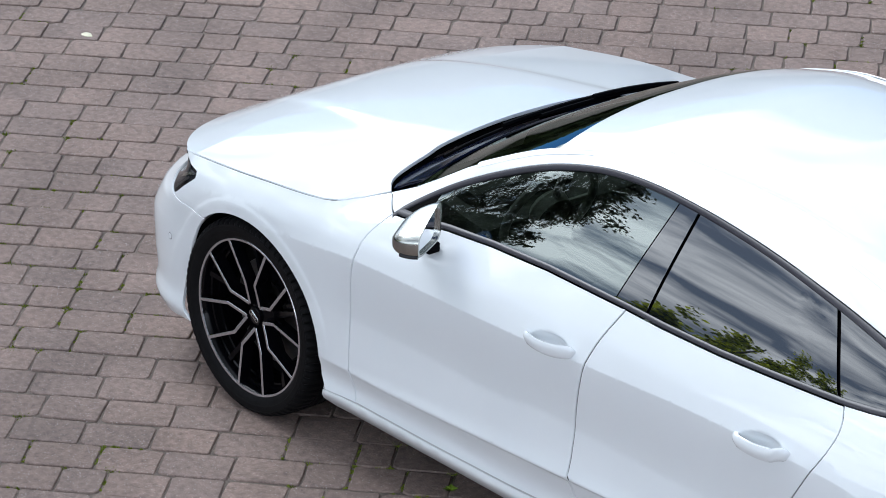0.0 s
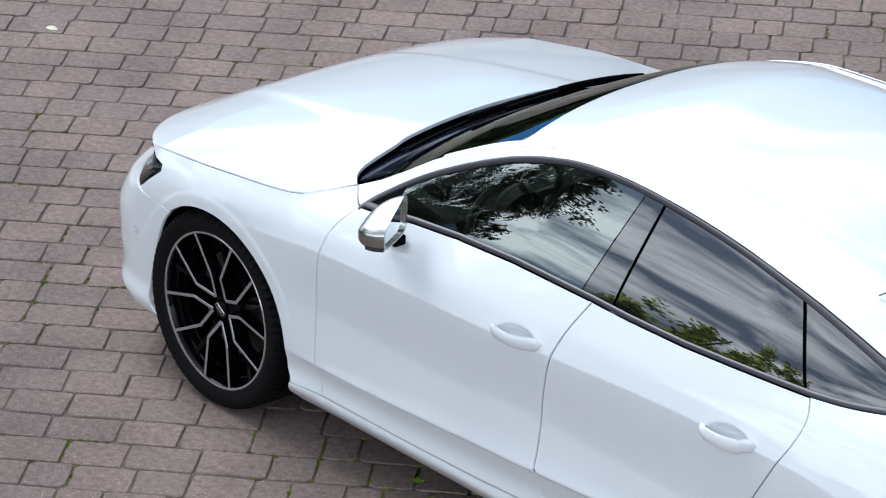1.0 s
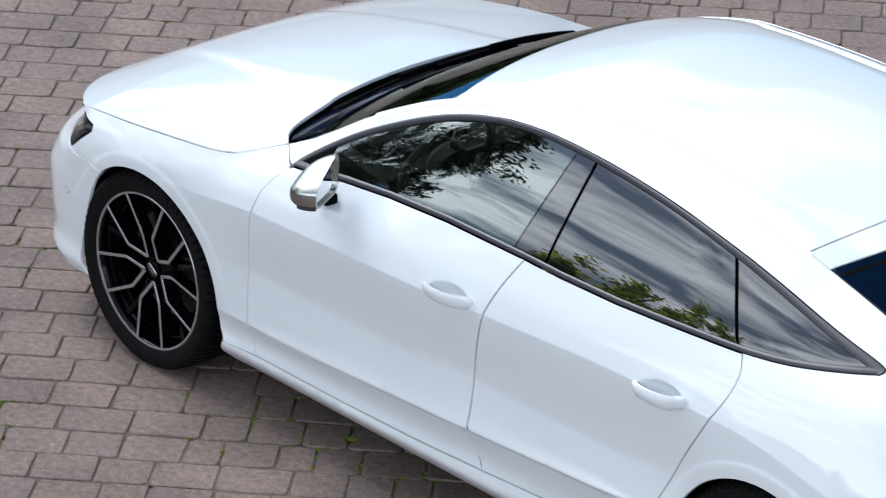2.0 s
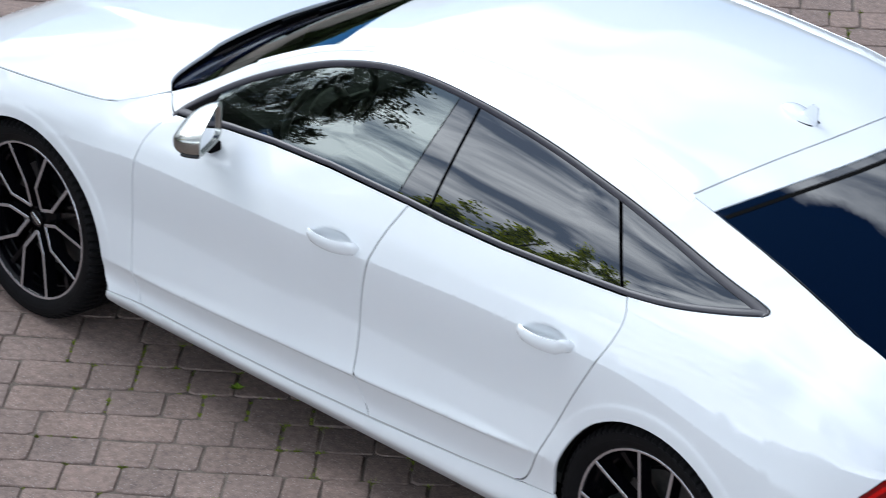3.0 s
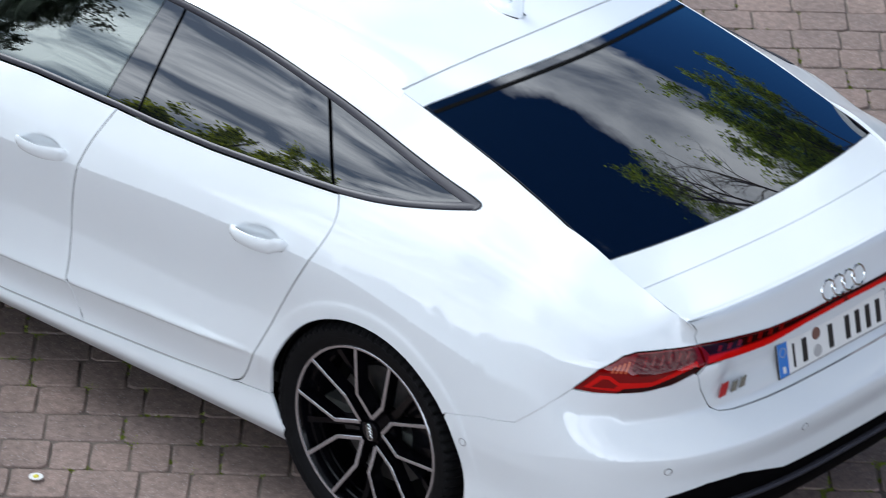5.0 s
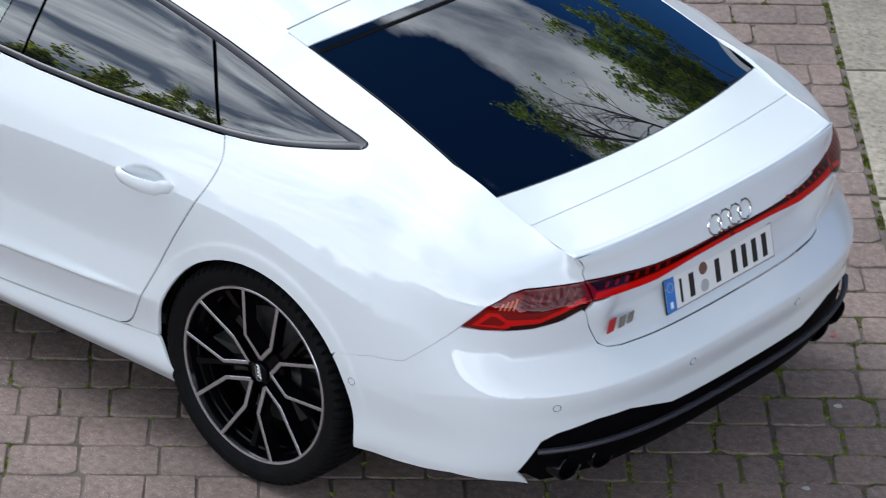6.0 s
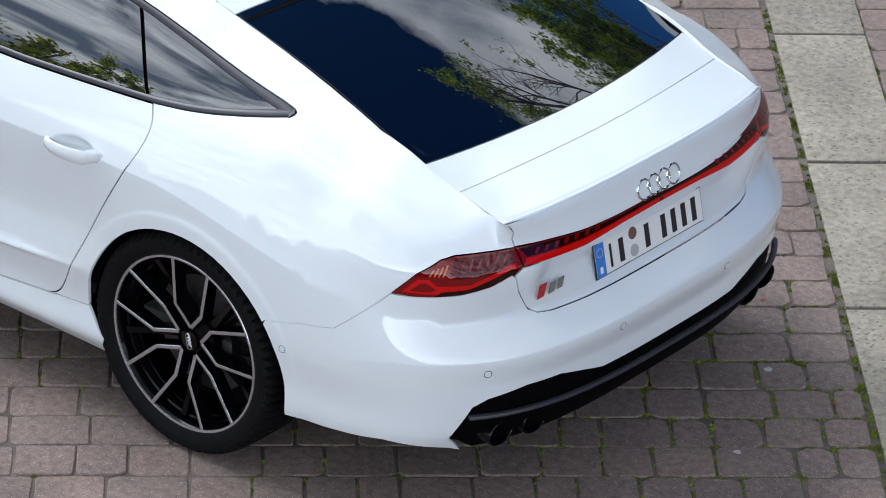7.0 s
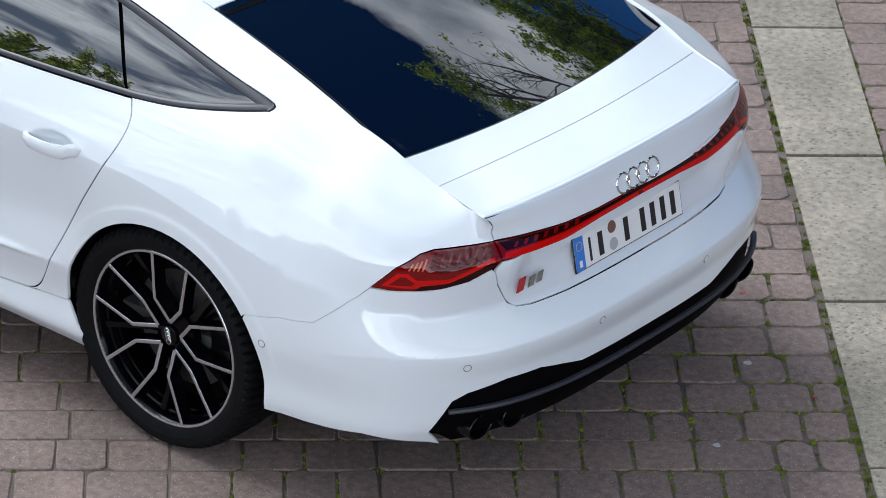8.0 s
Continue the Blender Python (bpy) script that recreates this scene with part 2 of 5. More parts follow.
def panel(name, surface, outline, mat, parent, step=.022, gap=.0027, depth=.012, lift=0.0, mirror=False, flip=1, bend=None, extra=None, label=""):
    """A sheet cut out of a smooth surface along an outline, with turned-in edges; its shading follows the surface."""
    ring = inset(dense(outline, step * .8), gap)
    lo, hi = ring.min(0), ring.max(0)
    gx, gy = np.meshgrid(np.arange(lo[0], hi[0], step), np.arange(lo[1], hi[1], step))
    grid = np.stack((gx.ravel(), gy.ravel()), 1)
    grid = grid[inside(ring, grid)]
    if extra is not None:
        e = extra[inside(ring, extra)]
        lo2 = np.array([np.min(((grid[:, None, :] - e[None]) ** 2).sum(-1), 1)])[0]
        grid = np.concatenate((grid[lo2 > .006 ** 2], e))
    if len(grid):
        near = np.min(((grid[:, None, :] - ring[None, :, :]) ** 2).sum(-1), 1)
        grid = grid[near > (.45 * step) ** 2]
    nb = len(ring)
    pts = [Vector(p) for p in np.concatenate((ring, grid))]
    v2, _, faces, orig, _, _ = delaunay_2d_cdt(pts, [], [list(range(nb))], 1, 1e-6)
    v2 = np.array([tuple(v) for v in v2])
    P = surface(v2[:, 0], v2[:, 1])
    N = normals_of(surface, v2[:, 0], v2[:, 1]) * flip
    if bend is not None:
        N = unit(bend(v2[:, 0], v2[:, 1], P, N))
    P = P + N * lift
    back = {o: i for i, os in enumerate(orig) for o in os}
    order = [back[i] for i in range(nb)]
    A, NA = P[order], N[order]
    side_n = unit(np.cross(np.roll(A, -1, 0) - np.roll(A, 1, 0), NA))
    k = len(P)
    P = np.concatenate((P, A, A - NA * depth))
    N = np.concatenate((N, unit(side_n + NA * .6), side_n))
    faces = [list(f) for f in faces]
    a, b, c = (P[faces[0][i]] for i in range(3))
    if np.dot(np.cross(b - a, c - a), N[faces[0][0]]) < 0:
        faces = [f[::-1] for f in faces]
    skirt = [[k + i, k + nb + i, k + nb + (i + 1) % nb, k + (i + 1) % nb] for i in range(nb)]
    if mirror:
        P, N = P * (1, -1, 1), N * (1, -1, 1)
        faces, skirt = [f[::-1] for f in faces], [f[::-1] for f in skirt]
    me = bpy.data.meshes.new(name)
    me.from_pydata(P.tolist(), [], faces + skirt)
    me.polygons.foreach_set("use_smooth", [True] * len(me.polygons))
    me.normals_split_custom_set_from_vertices(N.tolist())
    me.update()
    return mesh_part(name, me, mat, parent, label)

# ---- ground ----
ROW = math.atan2(.669, .743)               # direction of the paving courses
def paving(a, b, z=0.0):
    """From courses to the plan: a along a course, b across."""
    return Vector((a * math.cos(ROW) - b * math.sin(ROW), a * math.sin(ROW) + b * math.cos(ROW), z))
EARTH = vary(material("joint_soil", (.120, .097, .082), .95), 8, .35, .004, 160, fine=.3)
bm = bmesh.new()
bmesh.ops.create_grid(bm, x_segments=2, y_segments=2, size=400, matrix=Matrix.Translation((0, 0, -.0058)))
ground = tagged(part("ground", bm, EARTH, None, smooth=0), label="dark sandy soil bed under the paving", category="ground", kind="structure")
# ---- body surfaces of the car: front towards -x, its left side towards -y ----
XA, XB = -1.85, 1.95                       # where the body begins to turn round its ends


def smooth_curve(knots, values):
    """A monotone cubic through a few knots."""
    xk, yk = np.array(knots, float), np.array(values, float)
    h, d = np.diff(xk), np.diff(yk) / np.diff(xk)
    m = np.zeros(len(xk))
    for i in range(1, len(xk) - 1):
        if d[i - 1] * d[i] > 0:
            a, b = 2 * h[i] + h[i - 1], h[i] + 2 * h[i - 1]
            m[i] = (a + b) / (a / d[i - 1] + b / d[i])
    m[0], m[-1] = d[0], d[-1]

    def value(x):
        x = np.clip(np.asarray(x, float), xk[0], xk[-1])
        i = np.clip(np.searchsorted(xk, x) - 1, 0, len(h) - 1)
        t = (x - xk[i]) / h[i]
        return ((1 + 2 * t) * (1 - t) ** 2 * yk[i] + t * (1 - t) ** 2 * h[i] * m[i]
                + t * t * (3 - 2 * t) * yk[i + 1] + t * t * (t - 1) * h[i] * m[i + 1])
    return value


class Line:
    """One lengthwise line of the body: half width and height along u; u is x along the side and runs on round both ends."""

    def __init__(self, u, w, z, x_front, x_rear, n_front=2.5, n_rear=2.9):
        self.w, self.z = smooth_curve(u, w), smooth_curve(u, z)
        self.xf, self.xr, self.nf, self.nr = x_front, x_rear, n_front, n_rear

    def at(self, u):
        u = np.asarray(u, float)
        rear, front = np.clip(u - XB, 0, 1) * np.pi / 2, np.clip(XA - u, 0, 1) * np.pi / 2
        x = np.clip(u, XA, XB)
        x = x + (self.xr - XB) * np.sin(rear) ** (2 / self.nr) + (self.xf - XA) * np.sin(front) ** (2 / self.nf)
        y = self.w(u) * np.clip(np.cos(rear), 0, 1) ** (2 / self.nr) * np.clip(np.cos(front), 0, 1) ** (2 / self.nf)
        return x, y, self.z(u)


U = (-2.85, -2.3, -1.85, -1.46, -1.1, -0.9, 0.0, 0.9, 1.3, 1.7, 1.95, 2.2, 2.45, 2.95)
LINES = [
    Line(U, (.88, .88, .90, .92, .90, .89, .89, .89, .90, .92, .90, .89, .88, .88),
         (.17, .17, .18, .18, .18, .18, .18, .18, .18, .19, .21, .22, .23, .24), -2.28, 2.48),
    Line(U, (.91, .91, .93, .95, .947, .943, .943, .944, .947, .95, .935, .92, .90, .90),
         (.25, .25, .25, .245, .245, .242, .247, .252, .258, .28, .31, .33, .34, .34), -2.36, 2.545),
    Line(U, (.90, .90, .92, .95, .935, .927, .927, .931, .94, .95, .935, .92, .90, .90),
         (.31, .31, .31, .31, .305, .305, .315, .34, .36, .38, .40, .41, .42, .42), -2.36, 2.56),
    Line(U, (.90, .90, .92, .952, .946, .944, .948, .951, .953, .955, .945, .93, .91, .91),
         (.40, .40, .40, .38, .375, .376, .415, .468, .49, .50, .51, .50, .50, .50), -2.385, 2.562),
    Line(U, (.90, .90, .92, .953, .944, .932, .926, .931, .949, .957, .945, .93, .91, .91),
         (.54, .54, .55, .56, .56, .56, .58, .60, .61, .60, .545, .580, .582, .592), -2.39, 2.578),
    Line(U, (.89, .89, .920, .953, .95, .946, .946, .948, .95, .95, .93, .91, .90, .90),
         (.64, .64, .66, .73, .765, .785, .818, .866, .868, .81, .75, .71, .68, .67), -2.33, 2.474, 2.3),
    Line(U, (.87, .87, .908, .945, .93, .918, .912, .918, .918, .897, .862, .87, .88, .88),
         (.69, .69, .72, .79, .82, .845, .90, .94, .945, .95, .93, .865, .825, .82), -2.24, 2.510, 2.05),
    Line(U, (.84, .84, .885, .918, .90, .85, .850, .855, .85, .825, .80, .81, .83, .83),
         (.72, .72, .77, .83, .865, .905, .99, 1.04, 1.055, 1.06, 1.01, .94, .905, .90), -2.17, 2.486, 1.95),
    Line((-2.85, -2.3, -1.85, -1.46, -1.1, -0.93, -0.6, -0.3, 0.0, 0.5, 0.9, 1.3, 1.7, 1.95, 2.2, 2.45, 2.5, 2.54, 2.58, 2.95),
         (.78, .79, .85, .88, .865, .725, .625, .572, .555, .55, .555, .574, .595, .61, .646, .776, .823, .869, .923, .923),
         (.745, .76, .815, .866, .905, .955, 1.145, 1.275, 1.345, 1.368, 1.358, 1.286, 1.19, 1.11, 1.022, .980, .974, .970, .968, .985), -2.29, 2.468, 2.2),
]


CREASES = ((1, .3), (3, .9), (4, .5), (5, .8), (6, .3))         # lines with a pressed edge, and how sharp it is


def side(u, z):
    """Points of the body's left side at u and height z; past u = 2.95 it goes on, mirrored, to the right side."""
    u, z = np.broadcast_arrays(np.asarray(u, float), np.asarray(z, float))
    over = u > 2.95
    u = np.where(over, 5.9 - u, u)
    X, Y, Z = (np.stack(a, -1) for a in zip(*(line.at(u) for line in LINES)))
    h = np.diff(Z, axis=-1)
    out = []
    k = np.clip((Z[..., 1:-1] <= z[..., None]).sum(-1), 0, len(LINES) - 2)

    def pick(a, i):
        return np.take_along_axis(a, i[..., None], -1)[..., 0]
    for V in (X, Y):
        d = np.diff(V, axis=-1) / h
        m = np.zeros_like(V)
        m[..., 1:-1] = (d[..., :-1] * h[..., 1:] + d[..., 1:] * h[..., :-1]) / (h[..., 1:] + h[..., :-1])
        m[..., 0], m[..., -1] = d[..., 0], d[..., -1]
        after, before = m.copy(), m.copy()
        for j, sharp in CREASES:
            after[..., j] += (d[..., j] - m[..., j]) * sharp
            before[..., j] += (d[..., j - 1] - m[..., j]) * sharp
        hk = pick(h, k)
        t = (z - pick(Z, k)) / hk
        tc = np.clip(t, 0, 1)
        v = ((1 + 2 * tc) * (1 - tc) ** 2 * pick(V, k) + tc * (1 - tc) ** 2 * hk * pick(after, k)
             + tc * tc * (3 - 2 * tc) * pick(V, k + 1) + tc * tc * (tc - 1) * hk * pick(before, k + 1))
        out.append(v + np.where(t > 1, (t - 1) * hk * pick(m, k + 1), 0) + np.where(t < 0, t * hk * pick(m, k), 0))
    for cx, cz in ((-1.451, .335), (1.482, .338)):          # raised lip round the wheel arches
        k = 1 / (1 + np.exp(np.clip((np.hypot(u - cx, z - cz) - .446) / .0034, -40, 40))) * np.clip((z - .36) / .14, 0, 1)
        out[1] = out[1] + .0040 * k
    low = LINES[3].at(u)[2]                                  # a shelf pressed into the lower doors, fading out at both ends
    wide = np.interp(u, (-1.0, -.6, .2, .6, 1.03), (.020, .050, .075, .045, .014))
    high = np.interp(u, (-1.05, -.7, .2, .8, 1.04), (0, .006, .011, .011, 0))
    above, below = np.clip(1 - (z - low) / wide, 0, 1) ** 2, np.clip(1 + (z - low) / .022, 0, 1)
    out[1] = out[1] + high * np.where(z > low, above, below * below * (3 - 2 * below))
    f = np.clip((u - 1.715) / .150, 0, 1)                    # a short crease runs on from the tip of the side windows
    out[1] = out[1] + .0045 * (1 - f) * np.clip((u - 1.70) / .02, 0, 1) * np.exp(-np.minimum(((z - 1.117 + .25 * (u - 1.715)) / .007) ** 2, 40))
    return np.stack((out[0], np.where(over, out[1], -out[1]), z), -1)


# height of the middle line of windscreen, roof, rear window and deck, and of the bonnet
ROOF_MID = smooth_curve((-1.3, -1.1, -0.85, -0.6, -0.3, 0.1, 0.5, 0.9, 1.28, 1.6, 1.9, 2.15, 2.3, 2.468), (.86, .955, 1.09, 1.222, 1.345, 1.412, 1.418, 1.39, 1.335, 1.265, 1.165, 1.062, 1.022, .985))
HOOD_MID = smooth_curve((-2.4, -2.25, -2.0, -1.6, -1.2, -0.9), (.66, .735, .845, .93, .98, 1.01))


def roof(x, y):
    """Points of windscreen, roof, rear window and deck over (x, y)."""
    x, y = np.broadcast_arrays(np.asarray(x, float), np.asarray(y, float))
    _, w, z = LINES[-1].at(np.clip(x, -0.93, 1.95))
    z = z + np.minimum(x + .93, 0) * .5
    late = np.clip(x, 1.95, 2.5)
    z = np.where(x > 1.95, ROOF_SIDE(late), z)
    s = np.clip(np.abs(y) / w, 0, 1.3)
    return np.stack((x, y, z + (ROOF_MID(x) - z) * (1 - s ** 2.4)), -1)


ROOF_SIDE = smooth_curve((1.95, 2.1, 2.235, 2.4, 2.47), (1.11, 1.055, 1.01, .970, .958))


def hood(x, y):
    x, y = np.broadcast_arrays(np.asarray(x, float), np.asarray(y, float))
    _, w, z = LINES[-1].at(np.clip(x, -1.85, -1.0))
    z = np.where(x < -1.85, np.maximum(.815 + (x + 1.85) * .25, .70), z)
    s = np.clip(np.abs(y) / w, 0, 1.2)
    edge = np.abs(y) - (.42 + .13 * (x + 1.15))
    dome = .007 / (1 + np.exp(edge / .012)) * np.clip((x + 2.25) / .3, 0, 1)
    return np.stack((x, y, z + (HOOD_MID(x) - z) * (1 - s ** 2.2) + dome), -1)

# ---- the car ----
car = empty("car", (0, 0, 0), label="glossy white four-door fastback car with black alloy wheels, parked on paving", category="car")


def arc(cx, cz, r, a0, a1, n=20):
    return [(cx + r * math.cos(radians(a0 + (a1 - a0) * i / n)), cz + r * math.sin(radians(a0 + (a1 - a0) * i / n))) for i in range(n + 1)]


def rail(u0, u1, n=24):
    us = [u0 + (u1 - u0) * i / n for i in range(n + 1)]
    return [(u, float(LINES[-1].at(u)[2]) - .0005) for u in us]


DOOR_FRONT = rounded([(-.825, .937), (-.861, .878), (-.872, .808), (-.892, .70), (-.905, .561), (-.900, .451), (-.893, .34), (-.862, .268)])
DOOR_MID = rounded([(.332, 1.021), (.283, .913), (.245, .795), (.207, .641), (.205, .527), (.209, .422), (.225, .345), (.262, .290)])
DOOR_REAR = rounded([(1.274, 1.058), (1.305, 1.011), (1.294, .944), (1.246, .853), (1.138, .681), (1.048, .511), (.985, .385), (.955, .347), (.92, .335)])
DOOR_LOW_FRONT = [(-.862, .268), (-.47, .269), (-.08, .276), (.262, .290)]
DOOR_LOW_REAR = [(.262, .290), (.50, .303), (.69, .315), (.92, .335)]
BELT_FRONT = [(-.825, .937), (-.54, .976), (-.325, .997), (-.048, 1.013), (.332, 1.021)]
BELT_REAR = [(.332, 1.021), (.498, 1.022), (.754, 1.029), (.992, 1.042), (1.274, 1.058)]
QUARTER_LOW = rounded([(1.274, 1.058), (1.429, 1.072), (1.60, 1.099), (1.71, 1.117)])
WINDOW_TOP = rounded([(-.825, .937), (-.80, .972), (-.693, 1.049), (-.592, 1.107), (-.463, 1.169), (-.328, 1.225), (-.20, 1.265), (-.06, 1.298), (.06, 1.311), (.18, 1.317), (.30, 1.317),
                      (.468, 1.312), (.737, 1.293), (1.027, 1.259), (1.262, 1.215), (1.517, 1.164), (1.69, 1.134), (1.718, 1.124), (1.71, 1.117)])
SHUT = rail(-1.985, -.935, 16)
BUMPER_SEAM = [(1.812, .580), (1.894, .597), (1.956, .616), (1.988, .630), (2.003, .636), (2.024, .657), (2.058, .685), (2.096, .712), (2.133, .740), (2.167, .772)]
LAMP_TOP = [(2.167, .776), (2.229, .841), (2.30, .879), (2.348, .889), (2.446, .890), (2.548, .888)]
LAMP_LOW = [(2.167, .776), (2.234, .769), (2.308, .770), (2.399, .773), (2.488, .787), (2.555, .813), (2.588, .831)]
GATE_SIDE = [(2.588, .831), (2.568, .805), (2.593, .753), (2.645, .675), (2.664, .662), (2.705, .656), (2.803, .653), (2.95, .652)]
SKIRT = [(2.95, .443), (2.811, .443), (2.761, .460), (2.691, .478), (2.588, .476), (2.464, .453), (2.413, .430), (2.352, .325), (2.405, .272)]
ARCH_F, ARCH_R = (-1.451, .335, .398), (1.482, .338, .396)


def on_arch(c, a0, a1, n=24):
    return arc(*c, a0, a1, n)


def far_side(points):
    """The same line on the right half, run backwards."""
    return [(5.9 - u, z) for u, z in points[::-1]]


def rail_normal(x):
    """The shading along the roof rail, shared by side and roof."""
    line = LINES[-1].at(x)
    return unit(normals_of(side, x, line[2] - .004) + normals_of(roof, x, -.97 * line[1]))


def soft_top(a, b, P, N):
    z = LINES[-1].at(a)[2]
    k = np.clip(1 - (z - b) / .10, 0, 1) * np.clip((a + .62) / .3, 0, 1) * np.clip((1.3 - a) / .08, 0, 1)
    k = (k * k * (3 - 2 * k))[:, None]
    return N * (1 - k) + rail_normal(a) * k


def soft_edge(a, b, P, N):
    w = LINES[-1].at(a)[1]
    k = np.clip(1 - (w - np.abs(b)) / .14, 0, 1) * np.clip((a + .62) / .3, 0, 1) * np.clip((1.3 - a) / .08, 0, 1)
    k = (k * k * (3 - 2 * k))[:, None]
    n = rail_normal(a) * np.stack((np.ones(len(a)), np.where(b > 0, -1, 1), np.ones(len(a))), -1)
    return N * (1 - k) + n * k


def both(name, outline, mat, parent=None, surface=None, **kw):
    """The panel on the left side and its mirror image on the right."""
    return [panel(name, surface or side, outline, mat, parent or car, mirror=m, **kw) for m in (False, True)]


HANDLES = ((.092, .838), (1.044, .866))


def door_skin(u, z):
    """The side with the hollows behind the door handles."""
    p = side(u, z)
    for hu, hz in HANDLES:
        q = ((u - hu + .006) / .100) ** 2 + ((z - hz - .002 - .10 * (u - hu)) / .038) ** 2
        p = p + np.stack((0 * q, np.where(q < 1, 0.028 * (1 - q) ** 2 * (1 + q), 0), 0 * q), -1)
    return p


def handle_grid():
    out = []
    for hu, hz in HANDLES:
        for i in range(31):
            for k in range(17):
                out.append((hu - .105 + .007 * i, hz - .05 + .00625 * k + .10 * (-.105 + .007 * i)))
    return np.array(out)


def crease_grid(index, u0, u1, step=.016, offsets=(-.011, -.0035, .0035, .011)):
    """Closer points along a pressed edge."""
    us = np.arange(u0, u1, step)
    z = LINES[index].at(us)[2]
    return np.concatenate([np.stack((us, z + d), 1) for d in offsets])


def lip_grid(c):
    out = []
    for r in (.428, .438, .4435, .4485, .455, .468):
        out += [(c[0] + r * math.cos(radians(a)), c[1] + r * math.sin(radians(a))) for a in range(-10, 191, 2)]
    return np.array(out)


PILLAR_GRID = np.array([(1.70 + .012 * i, 1.117 - .25 * (.012 * i - .015) + d) for i in range(15) for d in (-.013, -.0065, 0, .0065, .013)])
BODY_GRID = np.concatenate((PILLAR_GRID, crease_grid(3, -1.2, 1.08, .016, (-.028, -.020, -.012, -.005, 0, .006, .013, .022, .034, .048)), crease_grid(5, -1.2, 1.9), crease_grid(6, 1.3, 2.25), lip_grid(ARCH_F), lip_grid(ARCH_R)))
DOOR_GRID = np.concatenate((handle_grid(), BODY_GRID))
REAR_GRID = np.concatenate((crease_grid(4, 1.9, 2.95), crease_grid(4, 1.9, 2.95) * (-1, 1) + (5.9, 0), lip_grid(ARCH_R), lip_grid(ARCH_R) * (-1, 1) + (5.9, 0)))
fender = DOOR_FRONT + [(-1.02, .2585), (-1.052, .30)] + on_arch(ARCH_F, 0, 128) + [(-1.756, .654), (-1.854, .655), (-1.910, .668), (-1.795, .758), (-1.80, .776), (-1.91, .786)] + SHUT
both("fender", fender, PAINT, extra=BODY_GRID)
both("front_bumper", [(-1.756, .654), (-1.854, .655), (-1.912, .666), (-2.02, .694), (-2.45, .698), (-2.85, .69), (-2.85, .19), (-2.3, .19), (-1.95, .205)] + rounded([(-1.80, .218), (-1.835, .262), (-1.840, .30), (-1.828, .36), (-1.800, .433), (-1.774, .527), (-1.740, .60), (-1.696, .649)]), PAINT, gap=.0014, extra=lip_grid(ARCH_F))
both("headlamp", [(-1.90, .662), (-1.80, .760), (-1.805, .772), (-1.92, .780), (-2.0, .772), (-2.2, .74), (-2.5, .735), (-2.5, .705), (-2.02, .698)], HEADLAMP, gap=.003, lift=-.004)
front_doors = both("front_door", DOOR_FRONT + DOOR_LOW_FRONT[1:-1] + DOOR_MID[::-1] + BELT_FRONT[::-1][1:-1], PAINT, surface=door_skin, depth=.010, gap=.0036, extra=DOOR_GRID)
rear_doors = both("rear_door", DOOR_MID + DOOR_LOW_REAR[1:-1] + DOOR_REAR[::-1] + BELT_REAR[::-1][1:-1], PAINT, surface=door_skin, depth=.010, gap=.0036, extra=DOOR_GRID)
both("side_frame", rail(-.94, 2.575, 38) + [(2.580, .954), (2.566, .932), (2.543, .914)] + LAMP_TOP[::-1] + BUMPER_SEAM[::-1][1:]
     + on_arch(ARCH_R, 36, 176) + [(1.085, .352), (.955, .340)] + DOOR_REAR[::-1][1:] + QUARTER_LOW[1:-1] + WINDOW_TOP[::-1], PAINT, bend=soft_top, extra=BODY_GRID, gap=.0014)
both("roof_joint", [(u, z - .014) for u, z in rail(-.62, 1.27, 40)] + [(u, z + .003) for u, z in rail(-.62, 1.27, 40)[::-1]], PAINT, bend=lambda a, b, P, N: rail_normal(a), lift=.0013, gap=0, depth=.003)
both("sill", [(-1.03, .258), (-.862, .266), (-.47, .267), (-.08, .274), (.262, .288), (.50, .301), (.69, .313), (.92, .333), (.955, .338), (1.085, .350), (1.155, .262), (1.13, .20), (-1.0, .19), (-1.05, .21)], PAINT, gap=.001)
rear_bumper = panel("rear_bumper", side, BUMPER_SEAM + LAMP_LOW[1:-1] + GATE_SIDE[1:] + far_side(BUMPER_SEAM + LAMP_LOW[1:-1] + GATE_SIDE[1:])[1:]
                    + [(5.9 - u, z) for u, z in (on_arch(ARCH_R, 35, -8) + [(1.898, .284), (2.013, .301), (2.143, .312), (2.361, .286)] + SKIRT[::-1])]
                    + (on_arch(ARCH_R, 35, -8) + [(1.898, .284), (2.013, .301), (2.143, .312), (2.361, .286)] + SKIRT[::-1])[::-1][1:], PAINT, car, extra=REAR_GRID, gap=.0007)
diffuser = panel("diffuser", side, SKIRT[::-1][1:] + far_side(SKIRT[::-1][1:])[1:] + [(3.45, .262), (2.95, .278), (2.45, .262)], BLACK_PLASTIC, car, lift=-.012)
STRIP_LOW = [(2.588, .831), (2.697, .831), (2.783, .831), (2.88, .843), (2.95, .846)]
STRIP_TOP = [(2.548, .888), (2.68, .882), (2.78, .874), (2.877, .872), (2.95, .873)]
for m in (False, True):
    panel("tail_lamp", side, LAMP_TOP + LAMP_LOW[::-1][:-1], LAMP_RED, car, mirror=m, label="red tail lamp with dark smoked lens")
light_bar = panel("light_bar", side, STRIP_TOP + far_side(STRIP_TOP)[1:] + [(5.9 - u, z) for u, z in STRIP_LOW] + STRIP_LOW[::-1][1:], LAMP_RED, car, lift=.001, depth=.07)


